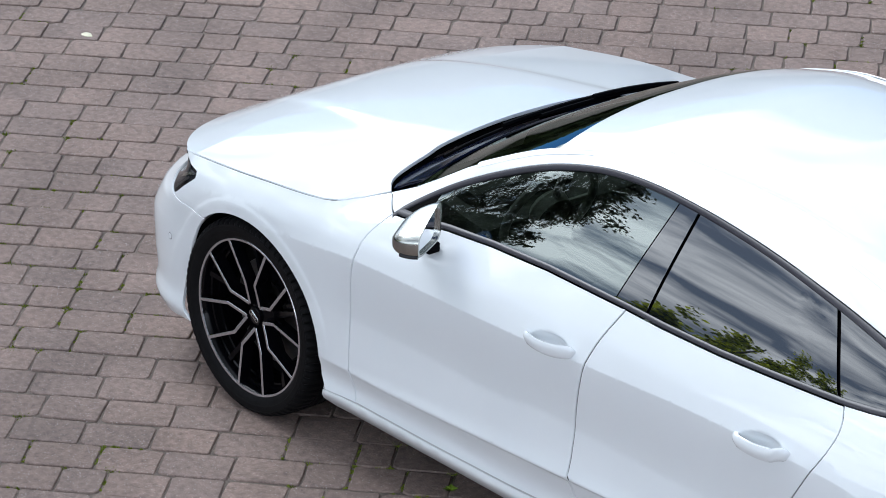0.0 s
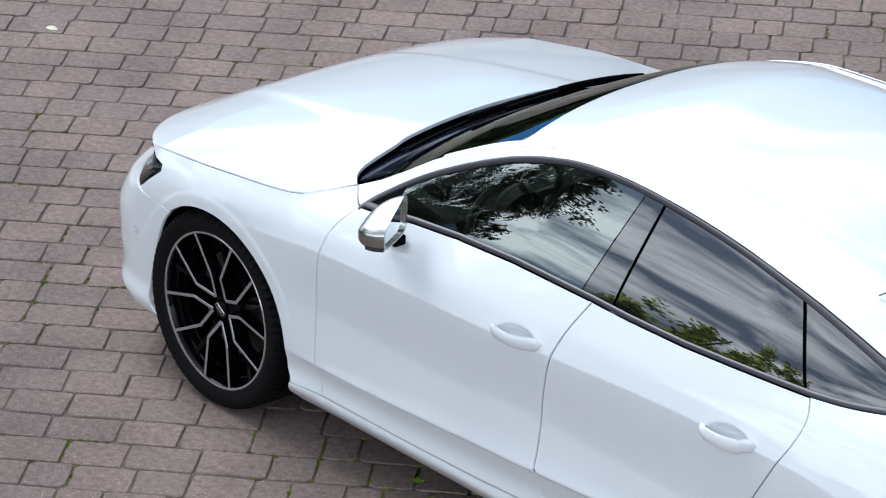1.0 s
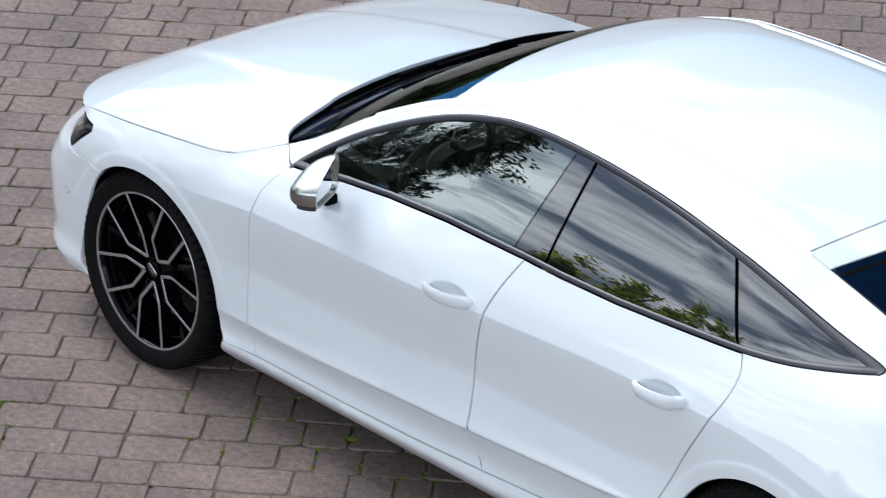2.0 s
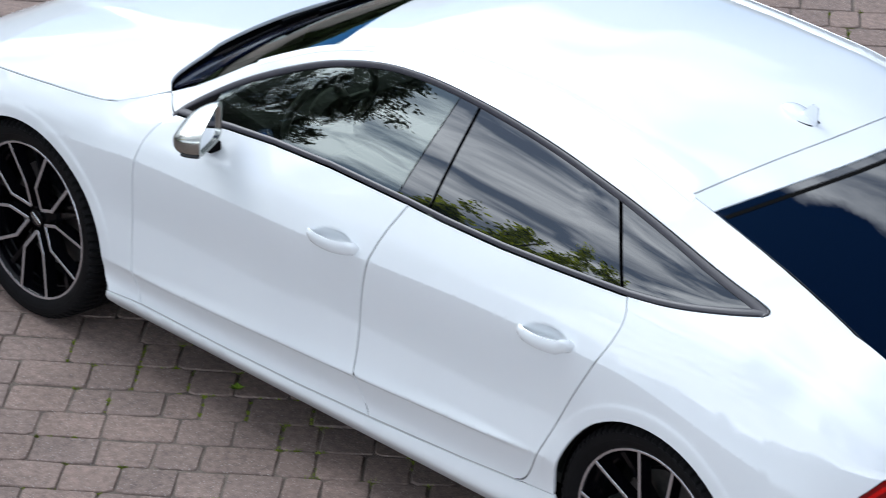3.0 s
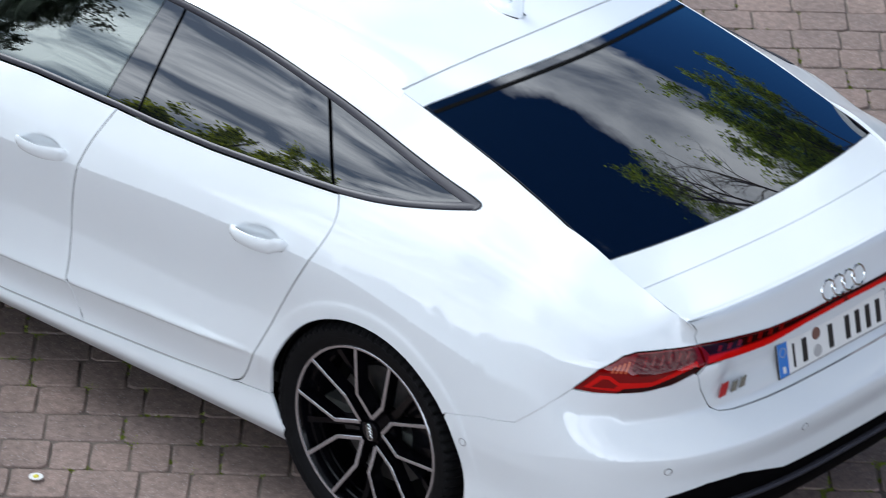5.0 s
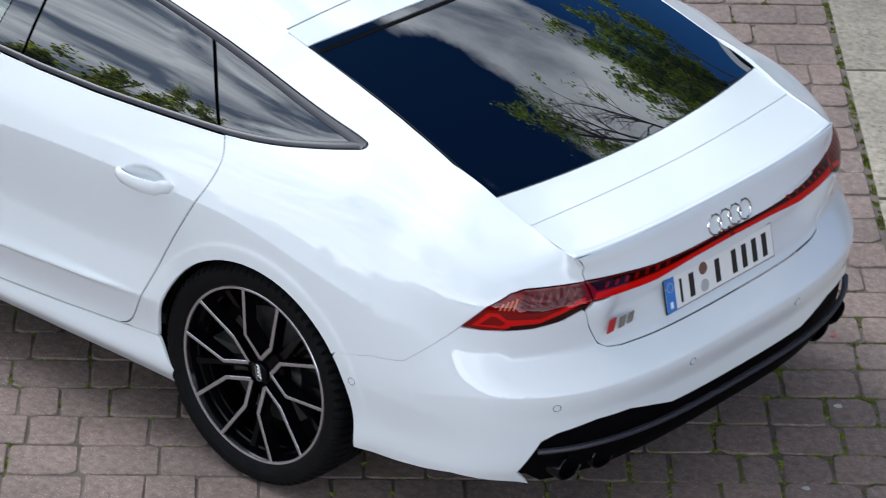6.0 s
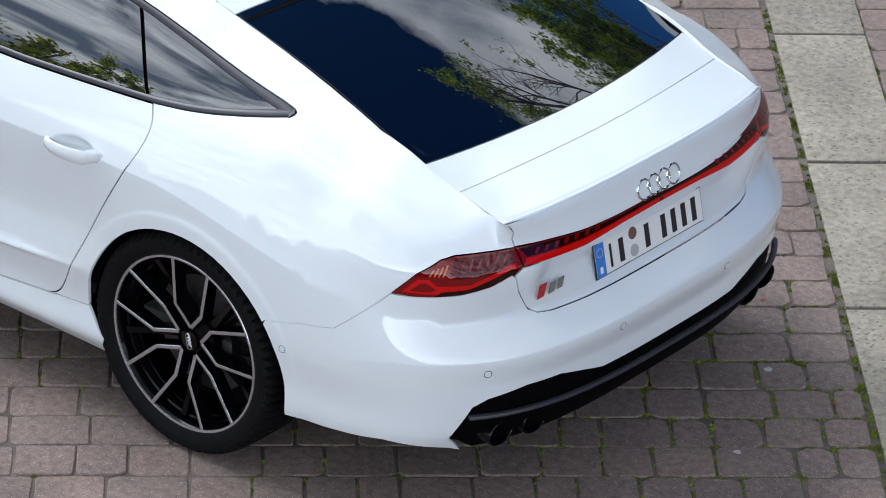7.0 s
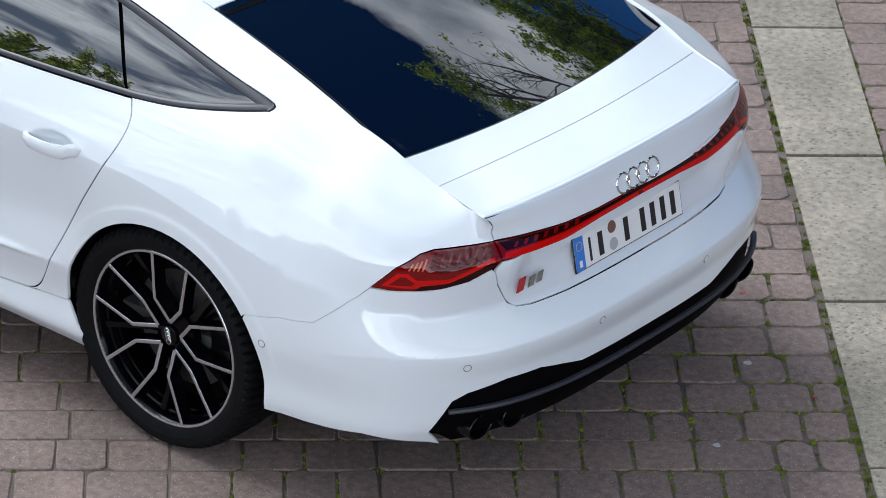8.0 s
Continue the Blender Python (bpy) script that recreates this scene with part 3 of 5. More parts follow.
def gate_skin(u, z):
    """The tailgate below the light bar, hollowed for the number plate."""
    half = np.where(u > 2.95, 5.9 - u, u)
    a, b = np.clip((half - 2.62) / .12, 0, 1), np.clip((z - .664) / .10, 0, 1)
    p = side(u, z)
    return p - np.stack((.046 * a * a * (3 - 2 * a) * b * b * (3 - 2 * b), 0 * p[..., 1], 0 * p[..., 2]), -1)


panel("tailgate_panel", gate_skin, STRIP_LOW + [(5.9 - u, z) for u, z in STRIP_LOW[::-1]][1:] + [(5.9 - u, z) for u, z in GATE_SIDE[1:]] + GATE_SIDE[::-1][1:-1], PAINT, car)
LIP = [(2.582, .969), (2.7, .978), (2.95, .984)]


def soft_spoiler(a, b, P, N):
    z = LINES[-1].at(np.where(a > 2.95, 5.9 - a, a))[2]
    k = np.clip(1 - (z - b) / .022, 0, 1)[:, None] * .75
    return N * (1 - k) + np.array((.75, 0, .66)) * k


panel("spoiler_panel", side, LIP + far_side(LIP)[1:] + [(3.320, .954), (3.334, .932), (3.357, .914), (3.352, .888)] + far_side(STRIP_TOP[1:]) + STRIP_TOP[::-1] + [(2.543, .914), (2.566, .932), (2.580, .954)], PAINT, car, bend=soft_spoiler, step=.014)



def across(x_side, x_mid, y, n=14, power=2.0):
    """A line across the car, bowed between both sides."""
    return [(x_mid + (x_side - x_mid) * abs(2 * i / n - 1) ** power, -y + 2 * y * i / n) for i in range(n + 1)]


def roof_edge(x0, x1, sign, n=24):
    return [(x0 + (x1 - x0) * i / n, sign * float(LINES[-1].at(x0 + (x1 - x0) * i / n)[1])) for i in range(n + 1)]


SEAM = across(1.256, 1.30, .574)
panel("roof", roof, across(-.30, -.335, .57) + roof_edge(-.28, 1.25, 1)[1:] + [(x - .0062, y) for x, y in SEAM[::-1]] + roof_edge(1.25, -.28, -1)[:-1], PAINT, car, bend=soft_edge, gap=-.003, depth=.003)
windscreen = panel("windscreen", roof, across(-.862, -.89, .70, 14) + roof_edge(-.85, -.30, 1, 10) + across(-.30, -.335, .57)[::-1] + roof_edge(-.30, -.85, -1, 10), GLASS, car, bend=lambda a, b, P, N: N + np.array((0, 0, .10)))
panel("tailgate_top", roof, SEAM + across(1.35, 1.425, .578)[::-1], PAINT, car)
def rear_bend(a, b, P, N):
    """The rear window is one even sheet: its slope grows steadily towards the boot and the sides."""
    return np.stack((.20 + .22 * (a - 1.4) / .75, .26 * b / .6, np.ones(len(a))), -1)


rear_window = panel("rear_window", roof, across(1.35, 1.425, .578) + [(1.7, .593), (1.95, .608)] + across(2.103, 2.172, .616)[::-1] + [(1.95, -.608), (1.7, -.593)], REAR_GLASS, car, lift=-.002, bend=rear_bend)
panel("rear_window_band", roof, [(x + .004, y * .985) for x, y in across(1.35, 1.425, .578)] + [(x + .032, y * .985) for x, y in across(1.35, 1.425, .578)[::-1]], REAR_GLASS, car, bend=rear_bend, lift=-.0008, gap=0, depth=.001)
panel("rear_window_band", roof, [(x + .035, y * .985) for x, y in across(1.35, 1.425, .578)] + [(x + .049, y * .985) for x, y in across(1.35, 1.425, .578)[::-1]], LINER, car, lift=-.0008, gap=0, depth=.001)
panel("tailgate_strip", roof, across(2.103, 2.172, .616) + across(2.235, 2.287, .611)[::-1], PAINT, car, gap=.002)


def lip_x(y):
    return 2.466 + (2.404 - 2.466) * np.abs(y / .608) ** 2.6


def soft_lip(a, b, P, N):
    k = np.clip(1 - (lip_x(b) - a) / .024, 0, 1)[:, None] * .8
    return N * (1 - k) + np.array((.70, 0, .71)) * k


def lip_rows():
    y = np.linspace(-.6, .6, 61)
    return np.concatenate([np.stack((lip_x(y) - d, y), 1) for d in (.007, .014, .024, .034)])


panel("boot_lid", roof, across(2.235, 2.287, .611) + across(2.404, 2.466, .608, 20, 2.6)[::-1], PAINT, car, gap=.002, bend=soft_lip, extra=lip_rows())

hood_side = [(float(LINES[-1].at(u)[0]), -float(LINES[-1].at(u)[1])) for u, _ in SHUT]
hood_rear = rounded([(-.957, -.715), (-1.030, -.655), (-1.062, -.544), (-1.108, -.33), (-1.133, 0), (-1.108, .33), (-1.062, .544), (-1.030, .655), (-.957, .715)])
nose_line = [tuple(float(v) for v in LINES[-1].at(-2.02 - .83 * i / 24)[:2]) for i in range(25)]
hood_nose = [(x, -y) for x, y in nose_line[:-1]] + [(nose_line[-1][0], 0.0)] + nose_line[::-1][1:]
panel("bonnet", hood, hood_nose + [(x, -y) for x, y in hood_side][:-1] + hood_rear[::-1] + hood_side[::-1][1:], PAINT, car)

# dark and grey sheets behind the shut lines stand in for the shade in the gaps
panel("bonnet_gap_shade", hood, across(-2.0, -2.2, .7) + [(-1.9, .83), (-1.46, .86), (-1.1, .84), (-1.0, .72), (-1.1, .5), (-1.15, 0), (-1.1, -.5), (-1.0, -.72), (-1.1, -.84), (-1.46, -.86), (-1.9, -.83)], LINER, car, lift=-.03, step=.06)
for line in (DOOR_FRONT[:-4], DOOR_MID[:-2], DOOR_REAR):
    both("door_shut", [(u - .035, z) for u, z in line] + [(u + .035, z) for u, z in line[::-1]], LINER, lift=-.0055, step=.03, gap=0)
LOW = [(-1.035, .260)] + DOOR_LOW_FRONT + DOOR_LOW_REAR[1:]
both("door_shut", [(u, z - .03) for u, z in LOW] + [(u, z + .03) for u, z in LOW[::-1]], SEAL_GAP_GREY, lift=-.007, step=.03, gap=0)
both("seam_backing", [(u, z - .02) for u, z in BUMPER_SEAM] + [(u, z + .02) for u, z in BUMPER_SEAM[::-1]], SEAL_GAP_GREY, lift=-.005, step=.03, gap=0)
for line in (SEAM, across(2.235, 2.287, .611), across(1.35, 1.425, .578)):
    panel("seam_backing", roof, [(x - .012, y * .99) for x, y in line] + [(x + .012, y * .99) for x, y in line[::-1]], LINER, car, lift=-.006, step=.03, gap=0)
for s in (-1, 1):
    edge = [(1.262, -.574), (1.35, -.578), (1.7, -.593), (1.95, -.608), (2.103, -.6135), (2.235, -.6115), (2.32, -.611), (2.365, -.610)]
    panel("seam_backing", roof, [(x, s * (y + .012)) for x, y in edge] + [(x, s * (y - .004)) for x, y in edge[::-1]], LINER, car, lift=-.005, step=.03, gap=0)
    panel("seam_backing", hood, [(x, s * (-y - .014)) for x, y in hood_side] + [(x, s * (-y + .004)) for x, y in hood_side[::-1]], LINER, car, lift=-.006, step=.03, gap=0)
bm = bmesh.new()
ys = [-.604 + 1.208 * i / 60 for i in range(61)]
radii = [.0075 - .0045 * max(0, (abs(y) - .50) / .104) for y in ys]
tube(bm, [(float(lip_x(y)) - .0045, y, float(roof(float(lip_x(y)) - .0045, y)[2]) - r + .0013) for y, r in zip(ys, radii)], radii, 12)
part("spoiler_lip", bm, PAINT, car, "rounded white spoiler lip", smooth=80)

# ---- windows and their trim ----
def clip(poly, p, q):
    """The part of an outline on the left of the line from p to q."""
    d = lambda r: (q[0] - p[0]) * (r[1] - p[1]) - (q[1] - p[1]) * (r[0] - p[0])
    out = []
    for a, b in zip(poly, list(poly[1:]) + [poly[0]]):
        da, db = d(a), d(b)
        if da >= 0:
            out.append(tuple(a))
        if da * db < 0:
            t = da / (da - db)
            out.append((a[0] + (b[0] - a[0]) * t, a[1] + (b[1] - a[1]) * t))
    return out


DLO = BELT_FRONT + BELT_REAR[1:] + QUARTER_LOW[1:] + WINDOW_TOP[::-1][1:-1]
dlo_ring = inset(dense(DLO, .02), 0.001)
dlo_inner = inset(dlo_ring.tolist(), .0140)
pane_area = [tuple(p) for p in dlo_inner]
PILLAR_A, PILLAR_B = ((.262, 1.027), (.293, 1.309)), ((.414, 1.033), (.388, 1.305))
DIVIDER = ((1.238, 1.07), (1.036, 1.257))
SAIL = ((-.665, .95), (-.715, 1.10))


def shift(line, d):
    return tuple((u + d, z) for u, z in line)


def up(line):
    return line[0], line[1]


def down(line):
    return line[1], line[0]


def trim_strip(name, k0, k1, mat, parent, mirror=False, width=.019, lift=.004):
    """A rounded strip along part of the window's edge."""
    n = len(dlo_ring)
    rows = []
    idx = [i % n for i in range(k0, k1 + 1)]
    a, b = dlo_ring[idx], dlo_inner[idx]
    for f, l in ((0, -.004), (0.06, lift * .7), (.35, lift), (.75, lift * .8), (1.0, lift * .1), (1.02, -.012)):
        q = a + (b - a) * f
        p = side(q[:, 0], q[:, 1]) + normals_of(side, q[:, 0], q[:, 1]) * l
        rows.append(p * (1, -1, 1) if mirror else p)
    bm = bmesh.new()
    vs = [[bm.verts.new(p) for p in r] for r in rows]
    for r, s in zip(vs, vs[1:]):
        for i in range(len(r) - 1):
            f = (r[i], r[i + 1], s[i + 1], s[i])
            bm.faces.new(f[::-1] if mirror else f)
    return part(name, bm, mat, parent, smooth=50)


def near_index(p):
    return int(np.argmin(((dlo_ring - np.array(p)) ** 2).sum(1)))


def pane_bend(a, b, P, N):
    """The panes are flatter than the body beside them: their slope grows evenly from the belt to the roof."""
    low = np.interp(a, *zip(*(BELT_FRONT + BELT_REAR[1:] + QUARTER_LOW[1:-1])))
    top = np.interp(a, *zip(*WINDOW_TOP[:-3]))
    tilt = np.radians(36 + 9 * np.clip((b - low) / np.maximum(top - low, .06), 0, 1))
    flat = np.sqrt(np.maximum(1 - N[:, 0] ** 2, .1))
    return np.stack((N[:, 0], -np.cos(tilt) * flat, np.sin(tilt) * flat), -1)


i_b, i_c, i_tip, i_front = (near_index(p) for p in ((.332, 1.021), (1.274, 1.058), (1.71, 1.12), (-.825, .937)))
n_ring = len(dlo_ring)
for m in (False, True):
    k = 1 if m else 0
    fd, rd = front_doors[k], rear_doors[k]
    trim_strip("belt_trim", i_front if i_front < i_b else i_front - n_ring, i_b, DARK_TRIM, fd, m)
    trim_strip("belt_trim", i_b, i_c, DARK_TRIM, rd, m)
    trim_strip("window_trim", i_c, i_tip, DARK_TRIM, car, m)
    trim_strip("roof_trim", i_tip, i_front + (n_ring if i_front < i_tip else 0), DARK_TRIM, car, m)
    panel("side_window", side, clip(clip(pane_area, *down(SAIL)), *up(PILLAR_A)), GLASS, fd, mirror=m, bend=pane_bend, lift=-.005, gap=0, depth=.004, label="clear tinted front side window")
    panel("mirror_base", side, clip(pane_area, *up(SAIL)), LINER, fd, mirror=m, lift=-.004, gap=.001, depth=.004)
    panel("pillar_cover", side, clip(clip(pane_area, *down(shift(PILLAR_A, .006))), *up(shift(PILLAR_B, -.005))), PRIVACY, rd, mirror=m, bend=pane_bend, lift=-.003, gap=.001, depth=.004)
    panel("side_window", side, clip(clip(pane_area, *down(shift(PILLAR_B, .005))), *up(shift(DIVIDER, -.006))), PRIVACY, rd, mirror=m, bend=pane_bend, lift=-.005, gap=.001, depth=.004, label="dark privacy glass rear side window")
    panel("quarter_window", side, clip(pane_area, *down(shift(DIVIDER, .006))), PRIVACY, car, mirror=m, bend=pane_bend, lift=-.005, gap=.001, depth=.004)
    panel("window_surround", side, clip(pane_area, *down(shift(PILLAR_A, -.004))), BLACK_PLASTIC, car, mirror=m, lift=-.018, gap=-.01, depth=.004)


# ---- wheels ----
def spin(c, r, h):
    return Vector((r * math.cos(c), r * math.sin(c), h))


def spoke_sweep(bm, line, widths, depth, top_drop=0.0):
    """A bar with a sloping section along points (angle, radius, height)."""
    pts = [spin(*p) for p in line]
    rows = []
    for i, p in enumerate(pts):
        a, b = pts[max(i - 1, 0)], pts[min(i + 1, len(pts) - 1)]
        t = (b - a)
        t.z = 0
        s = Vector((-t.y, t.x, 0)).normalized()
        w, d = widths[i], depth
        rows.append([bm.verts.new(p + s * w / 2 - Vector((0, 0, top_drop))), bm.verts.new(p - s * w / 2 - Vector((0, 0, top_drop))),
                     bm.verts.new(p - s * (w / 2 + .0015) - Vector((0, 0, d))), bm.verts.new(p + s * (w / 2 + .0015) - Vector((0, 0, d)))])
    for r, q in zip(rows, rows[1:]):
        for k in range(4):
            bm.faces.new((r[k], r[(k + 1) % 4], q[(k + 1) % 4], q[k]))
    bm.faces.new(rows[0][::-1])
    bm.faces.new(rows[-1])


def build_wheel():
    """A wheel about the local z axis, which points outwards."""
    eye_m = Matrix.Identity(4)
    bm = bmesh.new()
    lathe(bm, [(.245, -.105), (.252, -.09), (.248, -.02), (.250, .045), (.256, .047), (.258, .072), (.264, .075), (.267, .098), (.2735, .108)], eye_m, 72)
    wheel = part("wheel", bm, WHEEL_BLACK, None)
    bm = bmesh.new()
    prof = [(.276, -.108), (.288, -.118), (.312, -.126), (.330, -.1275), (.343, -.121), (.351, -.108), (.3545, -.085), (.356, -.05), (.356, -.046), (.349, -.044), (.349, -.036), (.356, -.034),
            (.3565, -.006), (.349, -.004), (.349, .004), (.3565, .006), (.356, .034), (.349, .036), (.349, .044), (.356, .046), (.356, .05), (.3545, .085), (.351, .108), (.343, .121),
            (.336, .1262), (.334, .1255), (.330, .1275), (.312, .1268), (.311, .1258), (.300, .1235), (.290, .117), (.284, .112), (.278, .106)]
    steps = 288
    rows = []
    for i in range(steps):
        a = 2 * math.pi * i / steps
        row = []
        for r, h in prof:
            d = .0085 if i % 4 == 0 and r > .334 and abs(h) > .047 else 0.0
            row.append(bm.verts.new(spin(a + (abs(h) - .08) * .35 * (1 if r > .34 else 0), r - d, h)))
        rows.append(row)
    for i in range(steps):
        p, q = rows[i], rows[(i + 1) % steps]
        for j in range(len(prof) - 1):
            bm.faces.new((p[j], q[j], q[j + 1], p[j + 1]))
    part("tyre", bm, RUBBER, wheel, "black low-profile tyre", smooth=28)
    bm = bmesh.new()
    lathe(bm, [(.2735, .1075), (.2745, .1115), (.2815, .1132), (.2832, .1115), (.283, .106)], eye_m, 96)
    part("rim_edge", bm, ALLOY, wheel, "machined alloy rim edge")
    for i in range(5):
        c = 2 * math.pi * i / 5
        for s in (1, -1):
            knee, end = (.127 * math.cos(.42), .127 * math.sin(.42)), (.2745 * math.cos(.253), .2745 * math.sin(.253))
            flat = [(.047, .001), (.047 + .55 * (knee[0] - .047), .55 * knee[1]), knee, (knee[0] + (end[0] - knee[0]) * .12, knee[1] + (end[1] - knee[1]) * .12), (.5 * (knee[0] + end[0]), .5 * (knee[1] + end[1])), end]
            line = [(c + s * math.atan2(v, u), math.hypot(u, v), float(np.interp(math.hypot(u, v), (.047, .127, .2745), (.084, .103, .1105)))) for u, v in flat]
            bm = bmesh.new()
            spoke_sweep(bm, line, (.012, .0115, .0110, .0105, .0095, .0105), .045)
            part("spoke", bm, WHEEL_BLACK, wheel)
            bm = bmesh.new()
            spoke_sweep(bm, [(a, r, h + .0016) for a, r, h in line], (.0095, .0095, .0092, .0088, .0080, .0088), .0010)
            part("spoke_face", bm, ALLOY, wheel, "machined alloy spoke face")
        bm = bmesh.new()
        o = c + math.pi / 5
        spoke_sweep(bm, [(o - .15, .055, .05), (o - .03, .12, .055), (o, .20, .068), (o, .262, .085)], (.03, .022, .017, .02), .03)
        part("inner_spoke", bm, WHEEL_BLACK, wheel)
        bm = bmesh.new()
        lathe(bm, [(.0, .062), (.007, .062), (.009, .058), (.009, .045)], Matrix.Translation(spin(o, .048, 0)), 10)
        part("wheel_bolt", bm, STEEL, wheel)
    bm = bmesh.new()
    lathe(bm, [(.0, .088), (.026, .088), (.031, .085), (.033, .072), (.075, .058), (.08, .03)], eye_m, 32)
    part("hub_cap", bm, WHEEL_BLACK, wheel)
    bm = bmesh.new()
    for k in range(4):
        pts = [(.0112 * (k - 1.5) + .0086 * math.cos(t), .0086 * math.sin(t), .0892) for t in (2 * math.pi * q / 14 for q in range(14))]
        ringm = Matrix.Rotation(math.pi / 2, 4, "Z")
        tube(bm, [ringm @ Vector(p) for p in pts], .0015, 5, closed=True)
    part("hub_emblem", bm, CHROME, wheel)
    bm = bmesh.new()
    lathe(bm, [(.07, .012), (.185, .012), (.187, .008), (.187, -.018), (.07, -.018)], eye_m, 64)
    part("brake_disc", bm, STEEL, wheel, "grey steel brake disc")
    bm = bmesh.new()
    lathe(bm, [(.12, .03), (.195, .03), (.208, .015), (.208, -.04), (.12, -.04)], eye_m, 14, (radians(-30), radians(35)))
    part("brake_caliper", bm, BLACK_GLOSS, wheel, "black brake caliper")
    # black disc added behind the brake, standing for the shade inside the wheel
    bm = bmesh.new()
    lathe(bm, [(.0, -.03), (.25, -.03), (.25, -.1)], eye_m, 48)
    part("wheel_inner_shade", bm, LINER, wheel)
    return wheel


def place_wheel(w, x, left, phase):
    m = Matrix.Translation((x, -.8125 if left else .8125, .3555)) @ Matrix.Rotation(radians(90 if left else -90), 4, "X") @ Matrix.Rotation(radians(phase if left else -phase), 4, "Z")
    w.matrix_basis = m
    return w


first = build_wheel()
wheels = [place_wheel(copy_thing(first, Matrix.Identity(4)), 1.463, True, 12.4), place_wheel(copy_thing(first, Matrix.Identity(4)), -1.463, False, 20), place_wheel(copy_thing(first, Matrix.Identity(4)), 1.463, False, 40)]
place_wheel(first, -1.463, True, 56.2)
for w in [first] + wheels:
    w.parent = car

# ---- wheel houses, floor and cabin ----
for cx, cz, r in (ARCH_F, ARCH_R):
    for s in (-1, 1):
        bm = bmesh.new()
        m = Matrix.Translation((cx, s * .903, cz)) @ Matrix.Rotation(radians(90 * -s), 4, "X")
        lathe(bm, [(r + .004, .0), (r + .004, -.03), (r + .002, -.28), (.0, -.28)], m, 40, (radians(-12), radians(182 if cx < 0 else 192)) if s < 0 else (radians(-182 if cx < 0 else -192), radians(12)))
        part("wheel_liner", bm, LINER, car)
bm = bmesh.new()
box(bm, (2.1, 1.70, .05), pose(.0, 0, .20), .01)
box(bm, (4.4, 1.10, .06), pose(.0, 0, .24), .01)
box(bm, (.60, 1.24, .05), pose(2.05, 0, .250, 0, -5, 0), .01)
part("underbody", bm, LINER, car)
bm = bmesh.new()
box(bm, (2.6, 1.66, .04), pose(.35, 0, .34), .01)
part("cabin_floor", bm, CABIN, car)
panel("headliner", roof, [(-.30, -.52), (-.30, .52), (1.25, .5), (1.25, -.5)], CABIN, car, lift=-.035, step=.08)
for m in (False, True):
    panel("door_lining", side, [(-.80, .36), (.90, .40), (1.2, .95), (1.0, 1.0), (-.75, .91)], CABIN, front_doors[1 if m else 0], mirror=m, lift=-.07, step=.06)
bm = bmesh.new()
box(bm, (.42, 1.26, .22), pose(-.80, 0, .83, 0, 8, 0), .08, 4)
box(bm, (.20, .42, .10), pose(-.78, -.36, .95, 0, 8, 0), .04, 3)
part("dashboard", bm, CABIN, car, "black dashboard with instrument hood")


def seat(y):
    bm = bmesh.new()
    box(bm, (.50, .50, .16), pose(-.05, y, .52, 0, -6, 0), .06, 3)
    base = part("front_seat", bm, SEAT, car, "dark leather front seat")
    bm = bmesh.new()
    box(bm, (.15, .48, .62), pose(.24, y, .82, 0, 20, 0), .06, 3)
    part("seat_back", bm, SEAT, base)
    bm = bmesh.new()
    box(bm, (.09, .26, .19), pose(.38, y, 1.17, 0, 16, 0), .04, 3)
    part("headrest", bm, SEAT, base)


seat(-.38)
seat(.38)
bm = bmesh.new()
sw = pose(-.55, -.38, .93, 0, -65, 0)
tube(bm, [sw @ Vector((.185 * math.cos(a), .185 * math.sin(a), 0)) for a in (2 * math.pi * i / 36 for i in range(36))], .016, 8, closed=True)
wheel_ring = part("steering_wheel", bm, LIT_LEATHER, car, "leather steering wheel, its grey lightened for daylight through the windscreen")
bm = bmesh.new()
lathe(bm, [(.0, .03), (.06, .028), (.075, .01), (.07, -.03)], sw, 24)
for a in (0, 90, 180):
    tube(bm, [sw @ Vector((.06 * math.cos(radians(a)), .06 * math.sin(radians(a)), 0)), sw @ Vector((.18 * math.cos(radians(a)), .18 * math.sin(radians(a)), 0))], .014, 6)
part("steering_hub", bm, LIT_LEATHER, wheel_ring)

# ---- cowl and wipers ----


def cowl_skin(x, y):
    """The hollow between bonnet and windscreen: it lies under the bonnet's edge and rises to the glass."""
    p, edge = roof(x, y), np.interp(np.abs(y), (0, .33, .544, .646, .715), (-1.128, -1.106, -1.059, -1.025, -.957))
    top = hood(x, y)[..., 2] - .016 + np.clip(np.asarray(x) - edge, 0, .3) * .75
    return np.stack((p[..., 0], p[..., 1], np.minimum(p[..., 2], top)), -1)


panel("cowl", cowl_skin, [(-.972, -.690), (-1.035, -.60), (-1.08, -.50), (-1.13, -.33), (-1.16, 0), (-1.13, .33), (-1.08, .50), (-1.035, .60), (-.972, .690), (-.87, .645), (-.865, .43), (-.895, 0), (-.865, -.43), (-.87, -.645)], COWL, car, lift=.004, gap=0)
for y0, y1, x0, x1 in ((.22, -.52, -.985, -.925), (.56, -.10, -.945, -.915)):
    bm = bmesh.new()
    pts = []
    for i in range(9):
        y = y0 + (y1 - y0) * i / 8
        x = x0 + (x1 - x0) * i / 8
        p = roof(x, y)
        pts.append((float(p[0]), float(p[1]), float(p[2]) + .022))
    tube(bm, pts, .006, 6)
    arm = part("wiper", bm, BLACK_PLASTIC, car, "black windscreen wiper")
    bm = bmesh.new()
    tube(bm, [(a, b, c + .012) for a, b, c in pts[:6]], .009, 6)
    part("wiper_arm", bm, BLACK_PLASTIC, arm)


